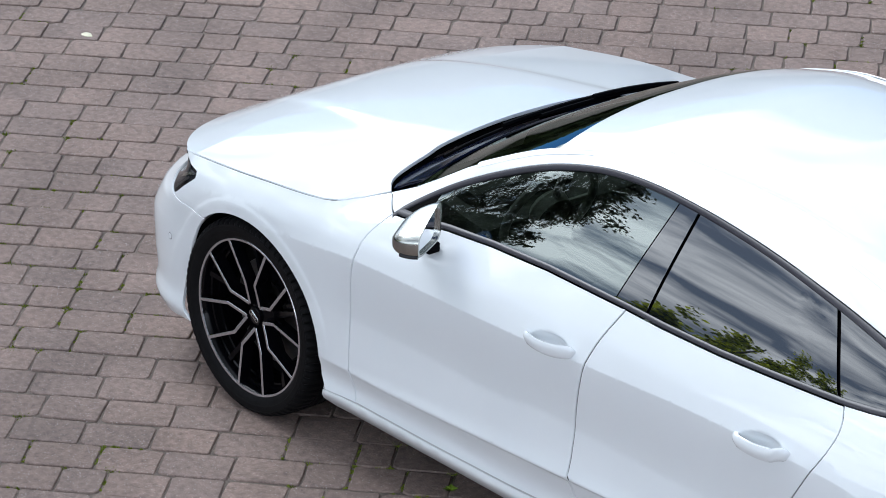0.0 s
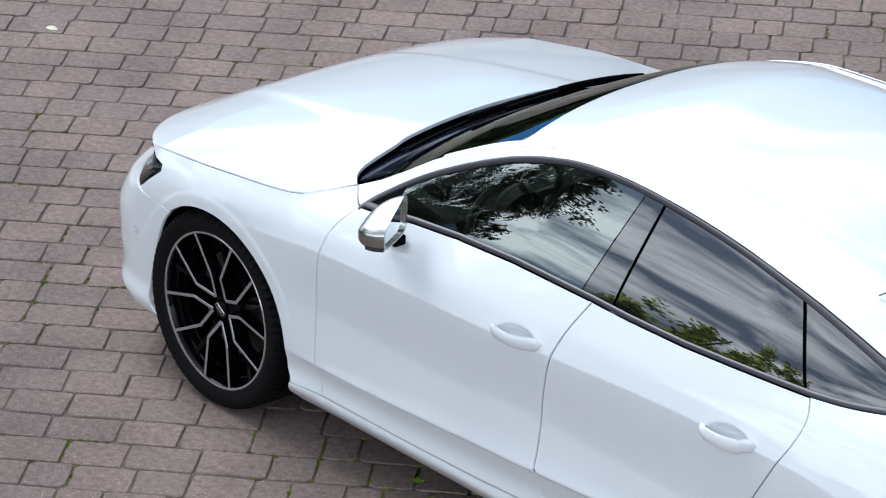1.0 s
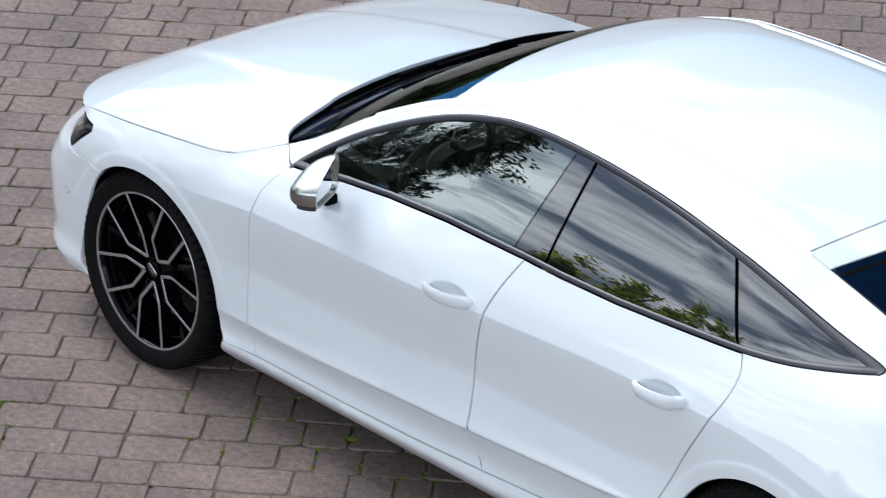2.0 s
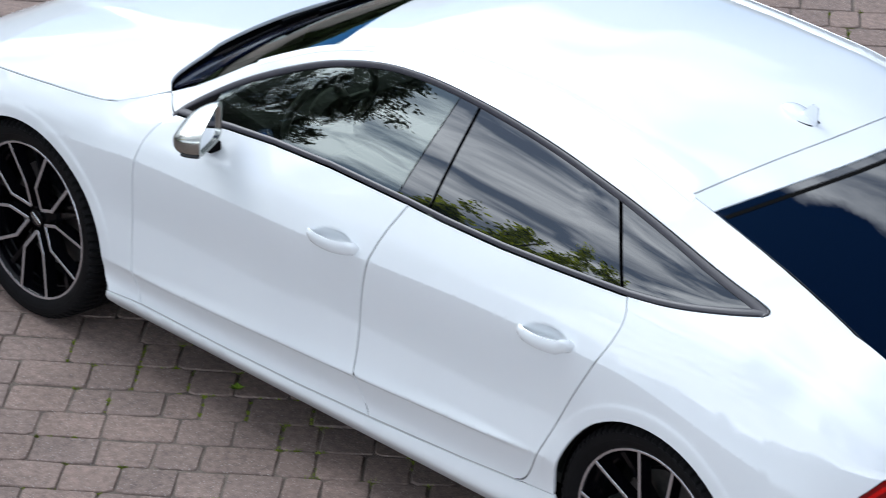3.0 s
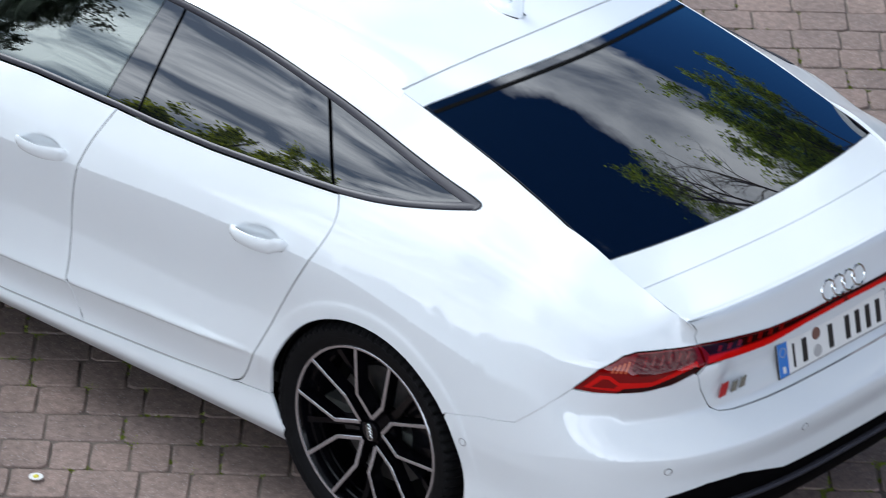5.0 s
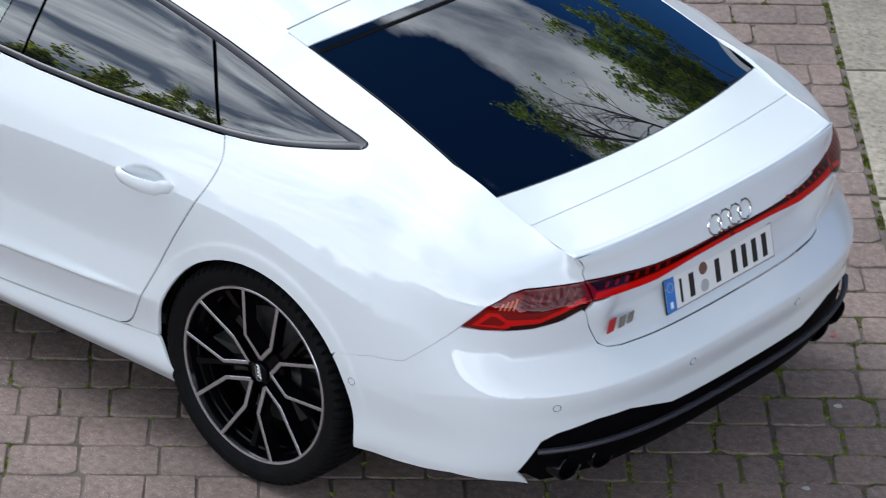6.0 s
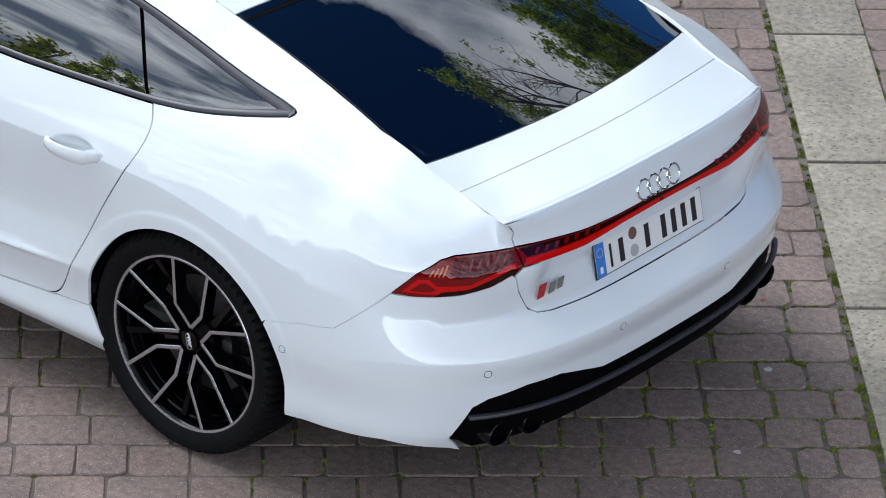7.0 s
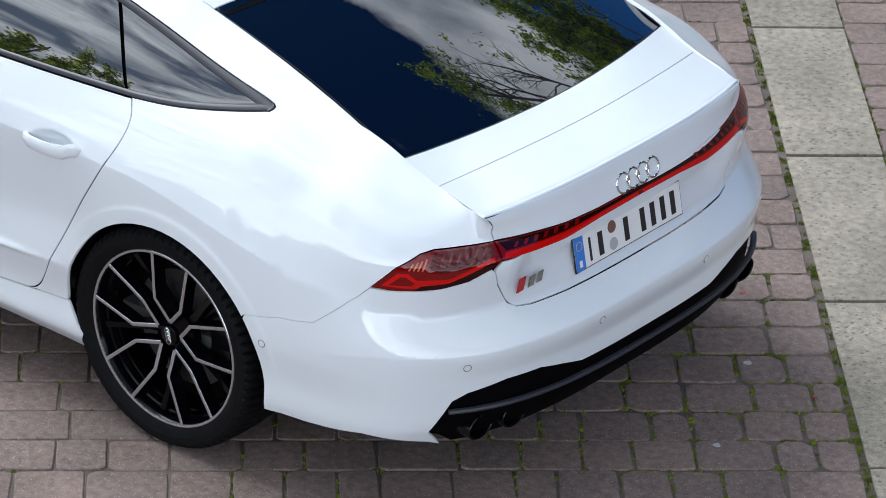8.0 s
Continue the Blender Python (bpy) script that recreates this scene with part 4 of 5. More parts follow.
# ---- door handles ----
def door_handle(hu, hz, parent, mirror):
    bm = bmesh.new()
    rows = []
    n = 22
    for i in range(n + 1):
        f = i / n
        u = hu - .116 + .232 * f
        z = hz + .08 * (u - hu) + .006 - .017 * (1 - (2 * f - 1) ** 2)
        base = side(u, z)
        stand = .026 * (1 - abs(2 * f - 1) ** 6) ** .5 + .001
        hgt = (.0165 + .005 * f) * (1 - abs(2 * f - 1) ** 9) ** .5 + .0035
        nrm = normals_of(side, np.array(u), np.array(z))
        ring = []
        for k in range(10):
            a = 2 * math.pi * k / 10
            inner = max(stand - .017, -.006) if .12 < f < .88 else -.006
            mid, half = (stand + inner) / 2, (stand - inner) / 2
            p = base + nrm * (mid + half * math.cos(a)) + np.array((0, 0, hgt * math.sin(a) * 1.0))
            ring.append(bm.verts.new(p * ((1, -1, 1) if mirror else (1, 1, 1))))
        rows.append(ring)
    for r, q in zip(rows, rows[1:]):
        for k in range(10):
            f = (r[k], r[(k + 1) % 10], q[(k + 1) % 10], q[k])
            bm.faces.new(f if mirror else f[::-1])
    bm.faces.new(rows[0])
    bm.faces.new(rows[-1][::-1])
    bmesh.ops.recalc_face_normals(bm, faces=bm.faces)
    part("door_handle", bm, PAINT, parent, "white grip bar over a scooped hollow", smooth=60)


for m in (False, True):
    door_handle(*HANDLES[0], front_doors[int(m)], m)
    door_handle(*HANDLES[1], rear_doors[int(m)], m)


# ---- mirrors ----
def wing_mirror(s, parent):
    """Housing with a flat glass towards the rear, its outer end lower and narrower than the inner one."""
    c = Vector((-.535, s * .968, 1.018))
    turn_in = Matrix.Rotation(radians(-s * 20), 3, "Z")
    bm = bmesh.new()
    rows, n, k2 = [], 14, 32

    def spot(x, y, z):
        return c + turn_in @ Vector((x, s * y, z))

    for i in range(n + 1):
        f = i / n
        k = max(0, 1 - f ** 2.2) ** .52 * .96 + .04
        ring = []
        for j in range(k2):
            a = 2 * math.pi * j / k2
            ca, sa = math.cos(a), math.sin(a)
            y = .094 * math.copysign(abs(ca) ** .42, ca)
            z = .055 * math.copysign(abs(sa) ** .44, sa) * (1 - .32 * y / .094) - .019 * y / .094
            ring.append(bm.verts.new(spot(.055 - .108 * f + .012 * (y / .098) * (1 - f), y * k + .034 * f, z * k - .016 * f)))
        rows.append(ring)
    for r, q in zip(rows, rows[1:]):
        for j in range(k2):
            bm.faces.new((r[j], r[(j + 1) % k2], q[(j + 1) % k2], q[j]))
    bm.faces.new(rows[-1])
    mid = spot(.055, 0, 0)
    inner = [bm.verts.new(v.co + (mid - v.co) * .11) for v in rows[0]]
    deep = [bm.verts.new(v.co + turn_in @ Vector((-.014, 0, 0))) for v in inner]
    for a, b in ((rows[0], inner), (inner, deep)):
        for j in range(k2):
            bm.faces.new((a[j], b[j], b[(j + 1) % k2], a[(j + 1) % k2]))
    glass_at = [v.co.copy() for v in deep]
    bmesh.ops.recalc_face_normals(bm, faces=bm.faces)
    shell = part("wing_mirror", bm, SATIN, parent, "satin aluminium wing mirror housing", smooth=50)
    bm = bmesh.new()
    bm.faces.new([bm.verts.new(p + turn_in @ Vector((.004, 0, 0))) for p in glass_at])
    bmesh.ops.recalc_face_normals(bm, faces=bm.faces)
    part("mirror_glass", bm, MIRROR, shell, smooth=0)
    bm = bmesh.new()
    box(bm, (.085, .05, .035), Matrix.Translation(c + Vector((-.03, -s * .075, -.082))), .012, 3)
    part("mirror_foot", bm, BLACK_PLASTIC, shell)
    bm = bmesh.new()
    strip = []
    for t in (.02, .10, .18, .27, .36, .45, .54):
        k = max(0, 1 - t ** 2.2) ** .52 * .96 + .04
        strip.append(spot(.055 - .108 * t + .011 * (1 - t), .0885 * k + .034 * t, -.047 * k - .016 * t))
    tube(bm, strip, .0075, 8)
    part("mirror_indicator", bm, BLACK_GLOSS, shell)


wing_mirror(-1, front_doors[0])
wing_mirror(1, front_doors[1])

# ---- roof aerial ----
bm = bmesh.new()
rows = []
for i in range(19):
    f = i / 18
    x = 1.090 + .136 * f
    dome = max(.02, math.sin(math.pi * min(1, .03 + f ** .85 * .95))) ** .55
    w, h = .037 * dome, .006 + .021 * dome
    rise = .046 * min(1, max(0, (f - .60) / .20)) ** 1.3 * min(1, max(0, (1.0 - f) / .05)) ** .5      # the upright fin at the back of the low dome
    z0 = float(roof(x, 0.0)[2]) - .004
    ring = []
    for a, b in ((-1, 0), (-.94, .45), (-.72, .80), (-.34, .97), (-.20, 1), (.20, 1), (.34, .97), (.72, .80), (.94, .45), (1, 0)):
        fin = rise if abs(a) < .25 else 0
        ring.append(bm.verts.new((x + .18 * fin, a * w, z0 + h * b + fin)))
    rows.append(ring)
for r, q in zip(rows, rows[1:]):
    for k in range(9):
        bm.faces.new((r[k], q[k], q[k + 1], r[k + 1]))
bm.faces.new(rows[0])
bm.faces.new(rows[-1][::-1])
bmesh.ops.recalc_face_normals(bm, faces=bm.faces)
part("aerial_fin", bm, PAINT, car, "white shark-fin roof aerial", smooth=45)
bm = bmesh.new()
foot = [(1.093 + .128 * f, (.0342 * math.sin(math.pi * min(1, .12 + f * .70)) ** .8)) for f in (0, .1, .25, .4, .55, .7, .85, 1)]
low, top = ([bm.verts.new((x, y, float(roof(x, y)[2]) + h)) for x, y in foot + [(x, -y) for x, y in foot[::-1]]] for h in (-.004, .0015))
bm.faces.new(top)
for i in range(len(top)):
    bm.faces.new((low[i], low[(i + 1) % len(top)], top[(i + 1) % len(top)], top[i]))
bmesh.ops.recalc_face_normals(bm, faces=bm.faces)
part("aerial_seal", bm, BLACK_PLASTIC, car)

# ---- rear: number plate, emblem, badge, sensors, exhausts ----
bm = bmesh.new()
TILT = 12.4
pm = pose(2.474, 0, .674, 0, -TILT, 0)
box(bm, (.004, .52, .11), pm @ Matrix.Translation((0, 0, .055)), .0015, 1)
plate = part("number_plate", bm, PLATE_BLACK, car, "white number plate with black edge and plain dark bars")
bm = bmesh.new()
box(bm, (.002, .512, .102), pm @ Matrix.Translation((.0026, 0, .055)), .0008, 1)
part("plate_face", bm, PLATE_WHITE, plate)
bm = bmesh.new()
box(bm, (.002, .043, .102), pm @ Matrix.Translation((.0036, -.2345, .055)), .0005, 1)
part("plate_band", bm, PLATE_BLUE, plate, "blue band")
for y, w in ((-.185, .020), (-.135, .044), (-.012, .044), (.068, .044), (.117, .044), (.166, .044), (.215, .044)):
    bm = bmesh.new()
    box(bm, (.0016, w * .5, .072), pm @ Matrix.Translation((.0042, y, .053)), .0004, 1)
    part("plate_mark", bm, PLATE_BLACK, plate)
bm = bmesh.new()
tube(bm, [pm @ Vector((.0047, -.2345 + .0135 * math.cos(q), .078 + .0135 * math.sin(q))) for q in (2 * math.pi * i / 20 for i in range(20))], .0013, 5, closed=True)
part("band_emblem", bm, SEAL_GAP_GREY, plate, "pale ring")
bm = bmesh.new()
box(bm, (.0014, .013, .020), pm @ Matrix.Translation((.0049, -.2345, .024)), .0004, 1)
part("band_mark", bm, PLATE_WHITE, plate)
for z, mat in ((.083, SEAL_BROWN), (.03, SEAL_GAP_GREY)):
    bm = bmesh.new()
    lathe(bm, [(.0, .0016), (.018, .0016), (.019, 0)], pm @ Matrix.Translation((.0036, -.077, z)) @ Matrix.Rotation(radians(90), 4, "Y"), 24)
    part("plate_seal", bm, mat, plate)
for k in range(4):
    bm = bmesh.new()
    y = -.0705 + .047 * k
    pts = []
    for q in range(32):
        a = 2 * math.pi * q / 32
        yy, zz = y + .029 * math.cos(a), .906 + .029 * math.sin(a)
        pts.append((float(side(np.array(2.95), np.array(zz))[0]) + .003, yy, zz))
    tube(bm, pts, .0038, 8, closed=True)
    part("emblem_ring", bm, CHROME, car, "chrome ring")
bm = bmesh.new()
bx = 2.452
prism(bm, [(0, 0), (.030, 0), (.042, .040), (.012, .040)], Matrix.Translation((bx, -.512, .706)) @ Matrix(((0, 0, 1, 0), (1, 0, 0, 0), (0, 1, 0, 0), (0, 0, 0, 1))), .004, .001)
badge = part("badge", bm, BADGE_RED, car, "red lozenge badge with two chrome marks")
for y in (-.462, -.424):
    bm = bmesh.new()
    prism(bm, [(0, 0), (.024, 0), (.032, .032), (.008, .032)], Matrix.Translation((bx + .002, y, .706)) @ Matrix(((0, 0, 1, 0), (1, 0, 0, 0), (0, 1, 0, 0), (0, 0, 0, 1))), .004, .001)
    part("badge_mark", bm, SATIN, badge)


def sensor(u, z, mirror=False):
    p = side(np.array(u), np.array(z))
    n = normals_of(side, np.array(u), np.array(z))
    p, n = (Vector(v * ((1, -1, 1) if mirror else (1, 1, 1))) for v in (p, n))
    m = Matrix.Translation(p) @ n.to_track_quat("Z", "Y").to_matrix().to_4x4()
    bm = bmesh.new()
    lathe(bm, [(0, .0025), (.0095, .0025), (.0105, .001)], m, 20)
    ob = part("parking_sensor", bm, PAINT, car)
    bm = bmesh.new()
    lathe(bm, [(.0105, .0012), (.0125, .0012)], m, 20)
    part("sensor_ring", bm, DARK_TRIM, ob)


for mir in (False, True):
    for u, z in ((1.877, .508), (2.455, .542), (2.85, .560), (-1.90, .50)):
        sensor(u, z, mir)
bm = bmesh.new()
pts = []
for i in range(41):
    u = 2.40 + 1.10 * i / 40
    p = side(np.array(u), np.array(.398))
    pts.append((float(p[0]) + .006, float(p[1]), .398))
tube(bm, pts, .009, 8, flat=(.010, .008))
part("diffuser_blade", bm, DARK_TRIM, car, "grey diffuser blade")
# black strip added under the blade, in place of the shade below the bumper
bm = bmesh.new()
rows = []
for i in range(31):
    u = 2.44 + 1.02 * i / 30
    p = side(np.array(u), np.array(.398))
    x, y = float(p[0]), float(p[1])
    rows.append([bm.verts.new((x - dx, y * k, z)) for dx, k, z in ((.020, .99, .392), (.045, .975, .325), (.085, .95, .268), (.160, .93, .238), (.168, .93, .246), (.095, .95, .278), (.058, .975, .330), (.034, .99, .392))])
for a, b in zip(rows, rows[1:]):
    for k in range(8):
        bm.faces.new((a[k], b[k], b[(k + 1) % 8], a[(k + 1) % 8]))
bm.faces.new(rows[0][::-1])
bm.faces.new(rows[-1])
bmesh.ops.recalc_face_normals(bm, faces=bm.faces)
part("diffuser_shade", bm, LINER, car, "matt black strip added below the diffuser as its shade", smooth=40)
for s in (-1, 1):
    for y, x in ((.525, 2.352), (.645, 2.325)):
        bm = bmesh.new()
        m = pose(x, s * y, .322, 0, 90, 0) @ Matrix.Diagonal((.78, 1.12, 1, 1))
        lathe(bm, [(.042, 0), (.046, .02), (.048, .118), (.042, .118), (.040, .02), (.0, .015)], m, 32)
        pipe = part("exhaust_pipe", bm, BLACK_GLOSS, car, "black exhaust tailpipe")
        bm = bmesh.new()
        lathe(bm, [(.0488, .110), (.0492, .121), (.0465, .1235), (.0440, .121), (.0435, .110)], m, 32)
        part("pipe_rim", bm, BLACK_GLOSS, pipe)

# ---- lamp insides ----
for m in (False, True):
    panel("lamp_light", side, [(2.20, .785), (2.30, .780), (2.42, .786), (2.51, .812), (2.565, .832), (2.555, .848), (2.50, .832), (2.42, .806), (2.31, .806), (2.275, .825), (2.24, .825)], LAMP_BRIGHT, car, mirror=m, lift=.0006, depth=.001, gap=0, step=.012)
    panel("lamp_smoke", side, [(2.350, .882), (2.446, .883), (2.540, .881), (2.555, .852), (2.48, .834), (2.38, .824), (2.34, .842)], LAMP_SMOKE, car, mirror=m, lift=.0006, depth=.001, gap=0, step=.012)
    panel("light_strip", side, [(2.592, .834), (2.697, .834), (2.783, .834), (2.88, .846), (2.949, .849), (2.949, .860), (2.88, .858), (2.78, .852), (2.70, .852), (2.590, .852)], LAMP_BRIGHT, car, mirror=m, lift=.0016, depth=.001, gap=0, step=.012)
panel("light_bar_top", side, [(2.592, .856), (2.70, .856), (2.79, .856), (2.88, .861), (2.95, .863), (3.02, .861), (3.11, .856), (3.20, .856), (3.308, .856), (3.342, .884), (3.22, .879), (3.12, .871), (3.023, .869), (2.95, .870), (2.877, .869), (2.78, .871), (2.68, .879), (2.558, .884)], LAMP_DARK, car, lift=.0016, depth=.001, gap=0, step=.012)

# ribs of the light bar and the inner loop of each lamp
for m in (False, True):
    for k in range(7):
        u = 2.615 + .032 * k
        h = .0035 - .0003 * k
        panel("lamp_rib", side, [(u, .859), (u + .011, .859), (u + .016, .876 - h), (u + .005, .876 - h)], LAMP_RED, car, mirror=m, lift=.0026, depth=.001, gap=0, step=.008)
    panel("lamp_loop", side, [(2.215, .786), (2.300, .786), (2.312, .798), (2.272, .818), (2.252, .818)], LAMP_RED, car, mirror=m, lift=.0014, depth=.001, gap=.003, step=.01)
    panel("lamp_base", side, [(2.31, .773), (2.40, .777), (2.485, .791), (2.55, .816), (2.573, .828), (2.55, .834), (2.50, .819), (2.42, .793), (2.33, .788)], LAMP_DARK, car, mirror=m, lift=.0014, depth=.001, gap=0, step=.01)
    for k in range(6):
        u = 2.375 + .028 * k
        panel("lamp_rib", side, [(u, .845 + .0025 * k), (u + .007, .845 + .0025 * k), (u + .014, .876), (u + .007, .876)], LAMP_RED, car, mirror=m, lift=.0014, depth=.001, gap=0, step=.008)
    for k in range(4):
        u = 2.272 + .015 * k
        panel("lamp_reflex", side, [(u, .834), (u + .006, .834), (u + .014, .853 + .004 * k), (u + .008, .853 + .004 * k)], LAMP_AMBER, car, mirror=m, lift=.0014, depth=.001, gap=0, step=.008)

# inside of the headlamps
for m in (False, True):
    panel("lamp_reflector", side, [(-1.935, .728), (-1.865, .745), (-1.815, .763), (-1.822, .769), (-1.870, .756), (-1.940, .741)], SATIN, car, mirror=m, lift=-.0025, depth=.001, gap=0, step=.012)
    panel("lamp_reflector", side, [(-1.915, .690), (-1.862, .722), (-1.832, .744), (-1.838, .749), (-1.872, .728), (-1.925, .700)], STEEL, car, mirror=m, lift=-.0025, depth=.001, gap=0, step=.012)
    panel("lamp_inlay", side, [(-1.900, .677), (-1.850, .716), (-1.826, .738), (-1.846, .729), (-1.905, .688)], BLACK_GLOSS, car, mirror=m, lift=-.0018, depth=.001, gap=0, step=.012)

# ---- trees round the parking place; they are seen mirrored in the windows ----
BARK = vary(material("bark", (.075, .062, .05), .9), 12, .4, .006, 60)
LEAF = bpy.data.materials.new("leaf")
LEAF.use_nodes = True
ln, ll = LEAF.node_tree.nodes, LEAF.node_tree.links
lb = ln["Principled BSDF"]
lb.inputs["Roughness"].default_value = .5
lmix, lgeo = ln.new("ShaderNodeMix"), ln.new("ShaderNodeNewGeometry")
lmix.data_type = "RGBA"
# wide tone range per leaf puts sunlit and shaded leaves into the colour
lmix.inputs[6].default_value, lmix.inputs[7].default_value = (.035, .055, .005, 1), (.56, .72, .035, 1)
ll.new(lgeo.outputs["Random Per Island"], lmix.inputs[0])
ll.new(lmix.outputs[2], lb.inputs["Base Color"])
thin, both_sides = ln.new("ShaderNodeBsdfTranslucent"), ln.new("ShaderNodeMixShader")
ll.new(lmix.outputs[2], thin.inputs["Color"])
both_sides.inputs[0].default_value = .65
ll.new(lb.outputs[0], both_sides.inputs[1])
ll.new(thin.outputs[0], both_sides.inputs[2])
ll.new(both_sides.outputs[0], ln["Material Output"].inputs[0])


MID_LEAF = LEAF.copy()
# the same range with brighter highlights put into the colour
MID_LEAF.node_tree.nodes["Mix"].inputs[6].default_value = (.030, .055, .006, 1)
MID_LEAF.node_tree.nodes["Mix"].inputs[7].default_value = (.68, .76, .05, 1)
# leaves against a bright sky: the backlit dark is put into the colour
SILHOUETTE_LEAF = vary(material("dark_leaf", (.016, .028, .007), .6), 3, .4)


def tree(x, y, height, spread, leaves, seed, label, bare=.0, leaf=.05, low=.25, slim=1.0, mat=None):
    """A tapered trunk with limbs and twigs, and a crown of single leaves along the twigs."""
    r = random.Random(seed)
    root = empty("tree", (x, y, 0), label=label, category="tree")
    bm = bmesh.new()
    twigs = []

    def grow(p, d, length, radius, depth):
        n = 5 if depth < 3 else 4
        pts, rad = [p.copy()], [radius]
        for i in range(n):
            d = (d + Vector((r.gauss(0, .16), r.gauss(0, .16), r.gauss(.03, .10)))).normalized()
            p = p + d * length / n
            pts.append(p.copy())
            rad.append(radius * (1 - .7 * (i + 1) / n))
        sides = 7 if depth < 2 else 4
        rings = []
        for q, rr in zip(pts, rad):
            a = d.orthogonal().normalized()
            b = d.cross(a)
            rings.append([bm.verts.new(q + (a * math.cos(2 * math.pi * k / sides) + b * math.sin(2 * math.pi * k / sides)) * rr) for k in range(sides)])
        for u, v in zip(rings, rings[1:]):
            for k in range(sides):
                bm.faces.new((u[k], u[(k + 1) % sides], v[(k + 1) % sides], v[k]))
        if depth >= 3:
            twigs.append(pts)
        if depth < 4:
            kids = (11, 7, 5, 4)[depth]
            for k in range(kids):
                f = r.uniform(low if depth == 0 else .25, 1.0)
                i = min(int(f * n), n - 1)
                q = pts[i].lerp(pts[i + 1], f * n - i)
                ang, tilt = r.uniform(0, 2 * math.pi), r.uniform(.5, 1.05)
                a = d.orthogonal().normalized()
                b = d.cross(a)
                nd = (d * math.cos(tilt) + (a * math.cos(ang) + b * math.sin(ang)) * math.sin(tilt)).normalized()
                nd.z += .12
                grow(q, nd.normalized(), length * (spread if depth == 0 else .55) * r.uniform(.7, 1.1) * (1.15 - .6 * f if depth == 0 else 1), rad[i] * .55, depth + 1)

    grow(Vector((x, y, 0)), Vector((0, 0, 1)), height, height * .016, 0)
    fit = height / max(p.z for t in twigs for p in t)       # the crown's top stands at the given height
    size = Matrix.Translation((x, y, 0)) @ Matrix.Diagonal((fit * slim, fit * slim, fit, 1)) @ Matrix.Translation((-x, -y, 0))
    bmesh.ops.transform(bm, matrix=size, verts=bm.verts)
    twigs = [[size @ p for p in t] for t in twigs]
    part("trunk", bm, BARK, root)
    lv, lf = [], []
    for _ in range(leaves):
        t = r.choice(twigs)
        i = r.randrange(len(t) - 1)
        c = t[i].lerp(t[i + 1], r.random()) + Vector((r.gauss(0, .05), r.gauss(0, .05), r.gauss(-.02, .05)))
        if bare and noise.noise(c * .55) > .35 - bare:
            continue
        ax = Vector((r.gauss(0, 1), r.gauss(0, 1), r.gauss(-.6, .8))).normalized()
        up = ax.orthogonal().normalized()
        up.rotate(Matrix.Rotation(r.uniform(0, 6.28), 3, ax))
        s = leaf * r.uniform(.6, 1.3)
        o = len(lv)
        lv.extend((c, c + ax * s * .5 + up * s * .28, c + ax * s, c + ax * s * .5 - up * s * .28))
        lf.append((o, o + 1, o + 2, o + 3))
    me = bpy.data.meshes.new("crown")
    me.from_pydata([tuple(v) for v in lv], [], lf)
    mesh_part("crown", me, mat or LEAF, root)
    return root


def around(cx, cy, azimuth, distance):
    return cx + distance * math.cos(radians(azimuth)), cy + distance * math.sin(radians(azimuth))


for az, dist, h, seed, n in ((-155.8, 9.5, 8.8, 3, 34000), (-165, 10.5, 9.4, 4, 30000)):
    tree(*around(-.2, -.7, az, dist), h, .44, n, seed, "tall dark leafy tree beside the paved yard", leaf=.065, low=.36, slim=.66, mat=SILHOUETTE_LEAF)
for az, dist, h, seed in ((-158, 10.2, 7.0, 14), (-150.5, 11.0, 6.6, 15)):
    tree(*around(-.2, -.7, az, dist), h, .46, 40000, seed, "low dark bushy tree at the edge of the yard", leaf=.09, low=.08, slim=.85, mat=SILHOUETTE_LEAF)
for az, dist, h, seed in ((-142.5, 14.0, 7.1, 7), (-140.6, 14.3, 7.8, 9), (-138.7, 14.5, 8.5, 8), (-137.0, 14.0, 9.3, 10), (-135.6, 14.0, 10.1, 12), (-134.0, 14.0, 9.9, 13)):
    tree(*around(.9, -.8, az, dist), h, .42, 30000, seed, "broad green tree at the edge of the yard", leaf=.11, low=.12, slim=.44, mat=MID_LEAF)
tree(*around(2, 0, 101, 7.0), 7.4, .42, 48000, 21, "leafy tree with a wide crown of fresh green leaves", leaf=.075, low=.58, slim=1.1)
tree(*around(2, 0, 95, 7.2), 13.2, .34, 8500, 22, "sparse young tree with thin bare twigs", bare=.2, leaf=.085, low=.6, slim=.62)

# ---- woods added out of view round the yard: they close the horizon, block low skylight and show only in the paint ----
WOOD_LEAF = vary(material("far_foliage", (.045, .060, .018), .7), .35, .5)
rw = random.Random(31)
wv, wf = [], []
for _ in range(26000):
    az = rw.uniform(0, 2 * math.pi)
    top = 4.8 + 1.9 * noise.noise((math.cos(az) * 3, math.sin(az) * 3, 4)) + 2.2 * noise.noise((math.cos(az) * 11, math.sin(az) * 11, 7))
    top *= 1 - .45 * max(0, .60 * math.cos(az) - .80 * math.sin(az))      # cut lower where the added south-east sky fill comes in
    d, z = 30 + rw.gauss(0, 1.6), top * rw.random() ** .8
    c = Vector((d * math.cos(az), d * math.sin(az), z))
    ax = Vector((rw.gauss(0, 1), rw.gauss(0, 1), rw.gauss(0, .7))).normalized()
    side_way = ax.orthogonal().normalized()
    side_way.rotate(Matrix.Rotation(rw.uniform(0, 6.28), 3, ax))
    size = rw.uniform(.35, .85)
    o = len(wv)
    wv.extend(tuple(p) for p in (c - ax * size, c + side_way * size * .6, c + ax * size, c - side_way * size * .6))
    wf.append((o, o + 1, o + 2, o + 3))
me = bpy.data.meshes.new("far_woods")
me.from_pydata(wv, [], wf)
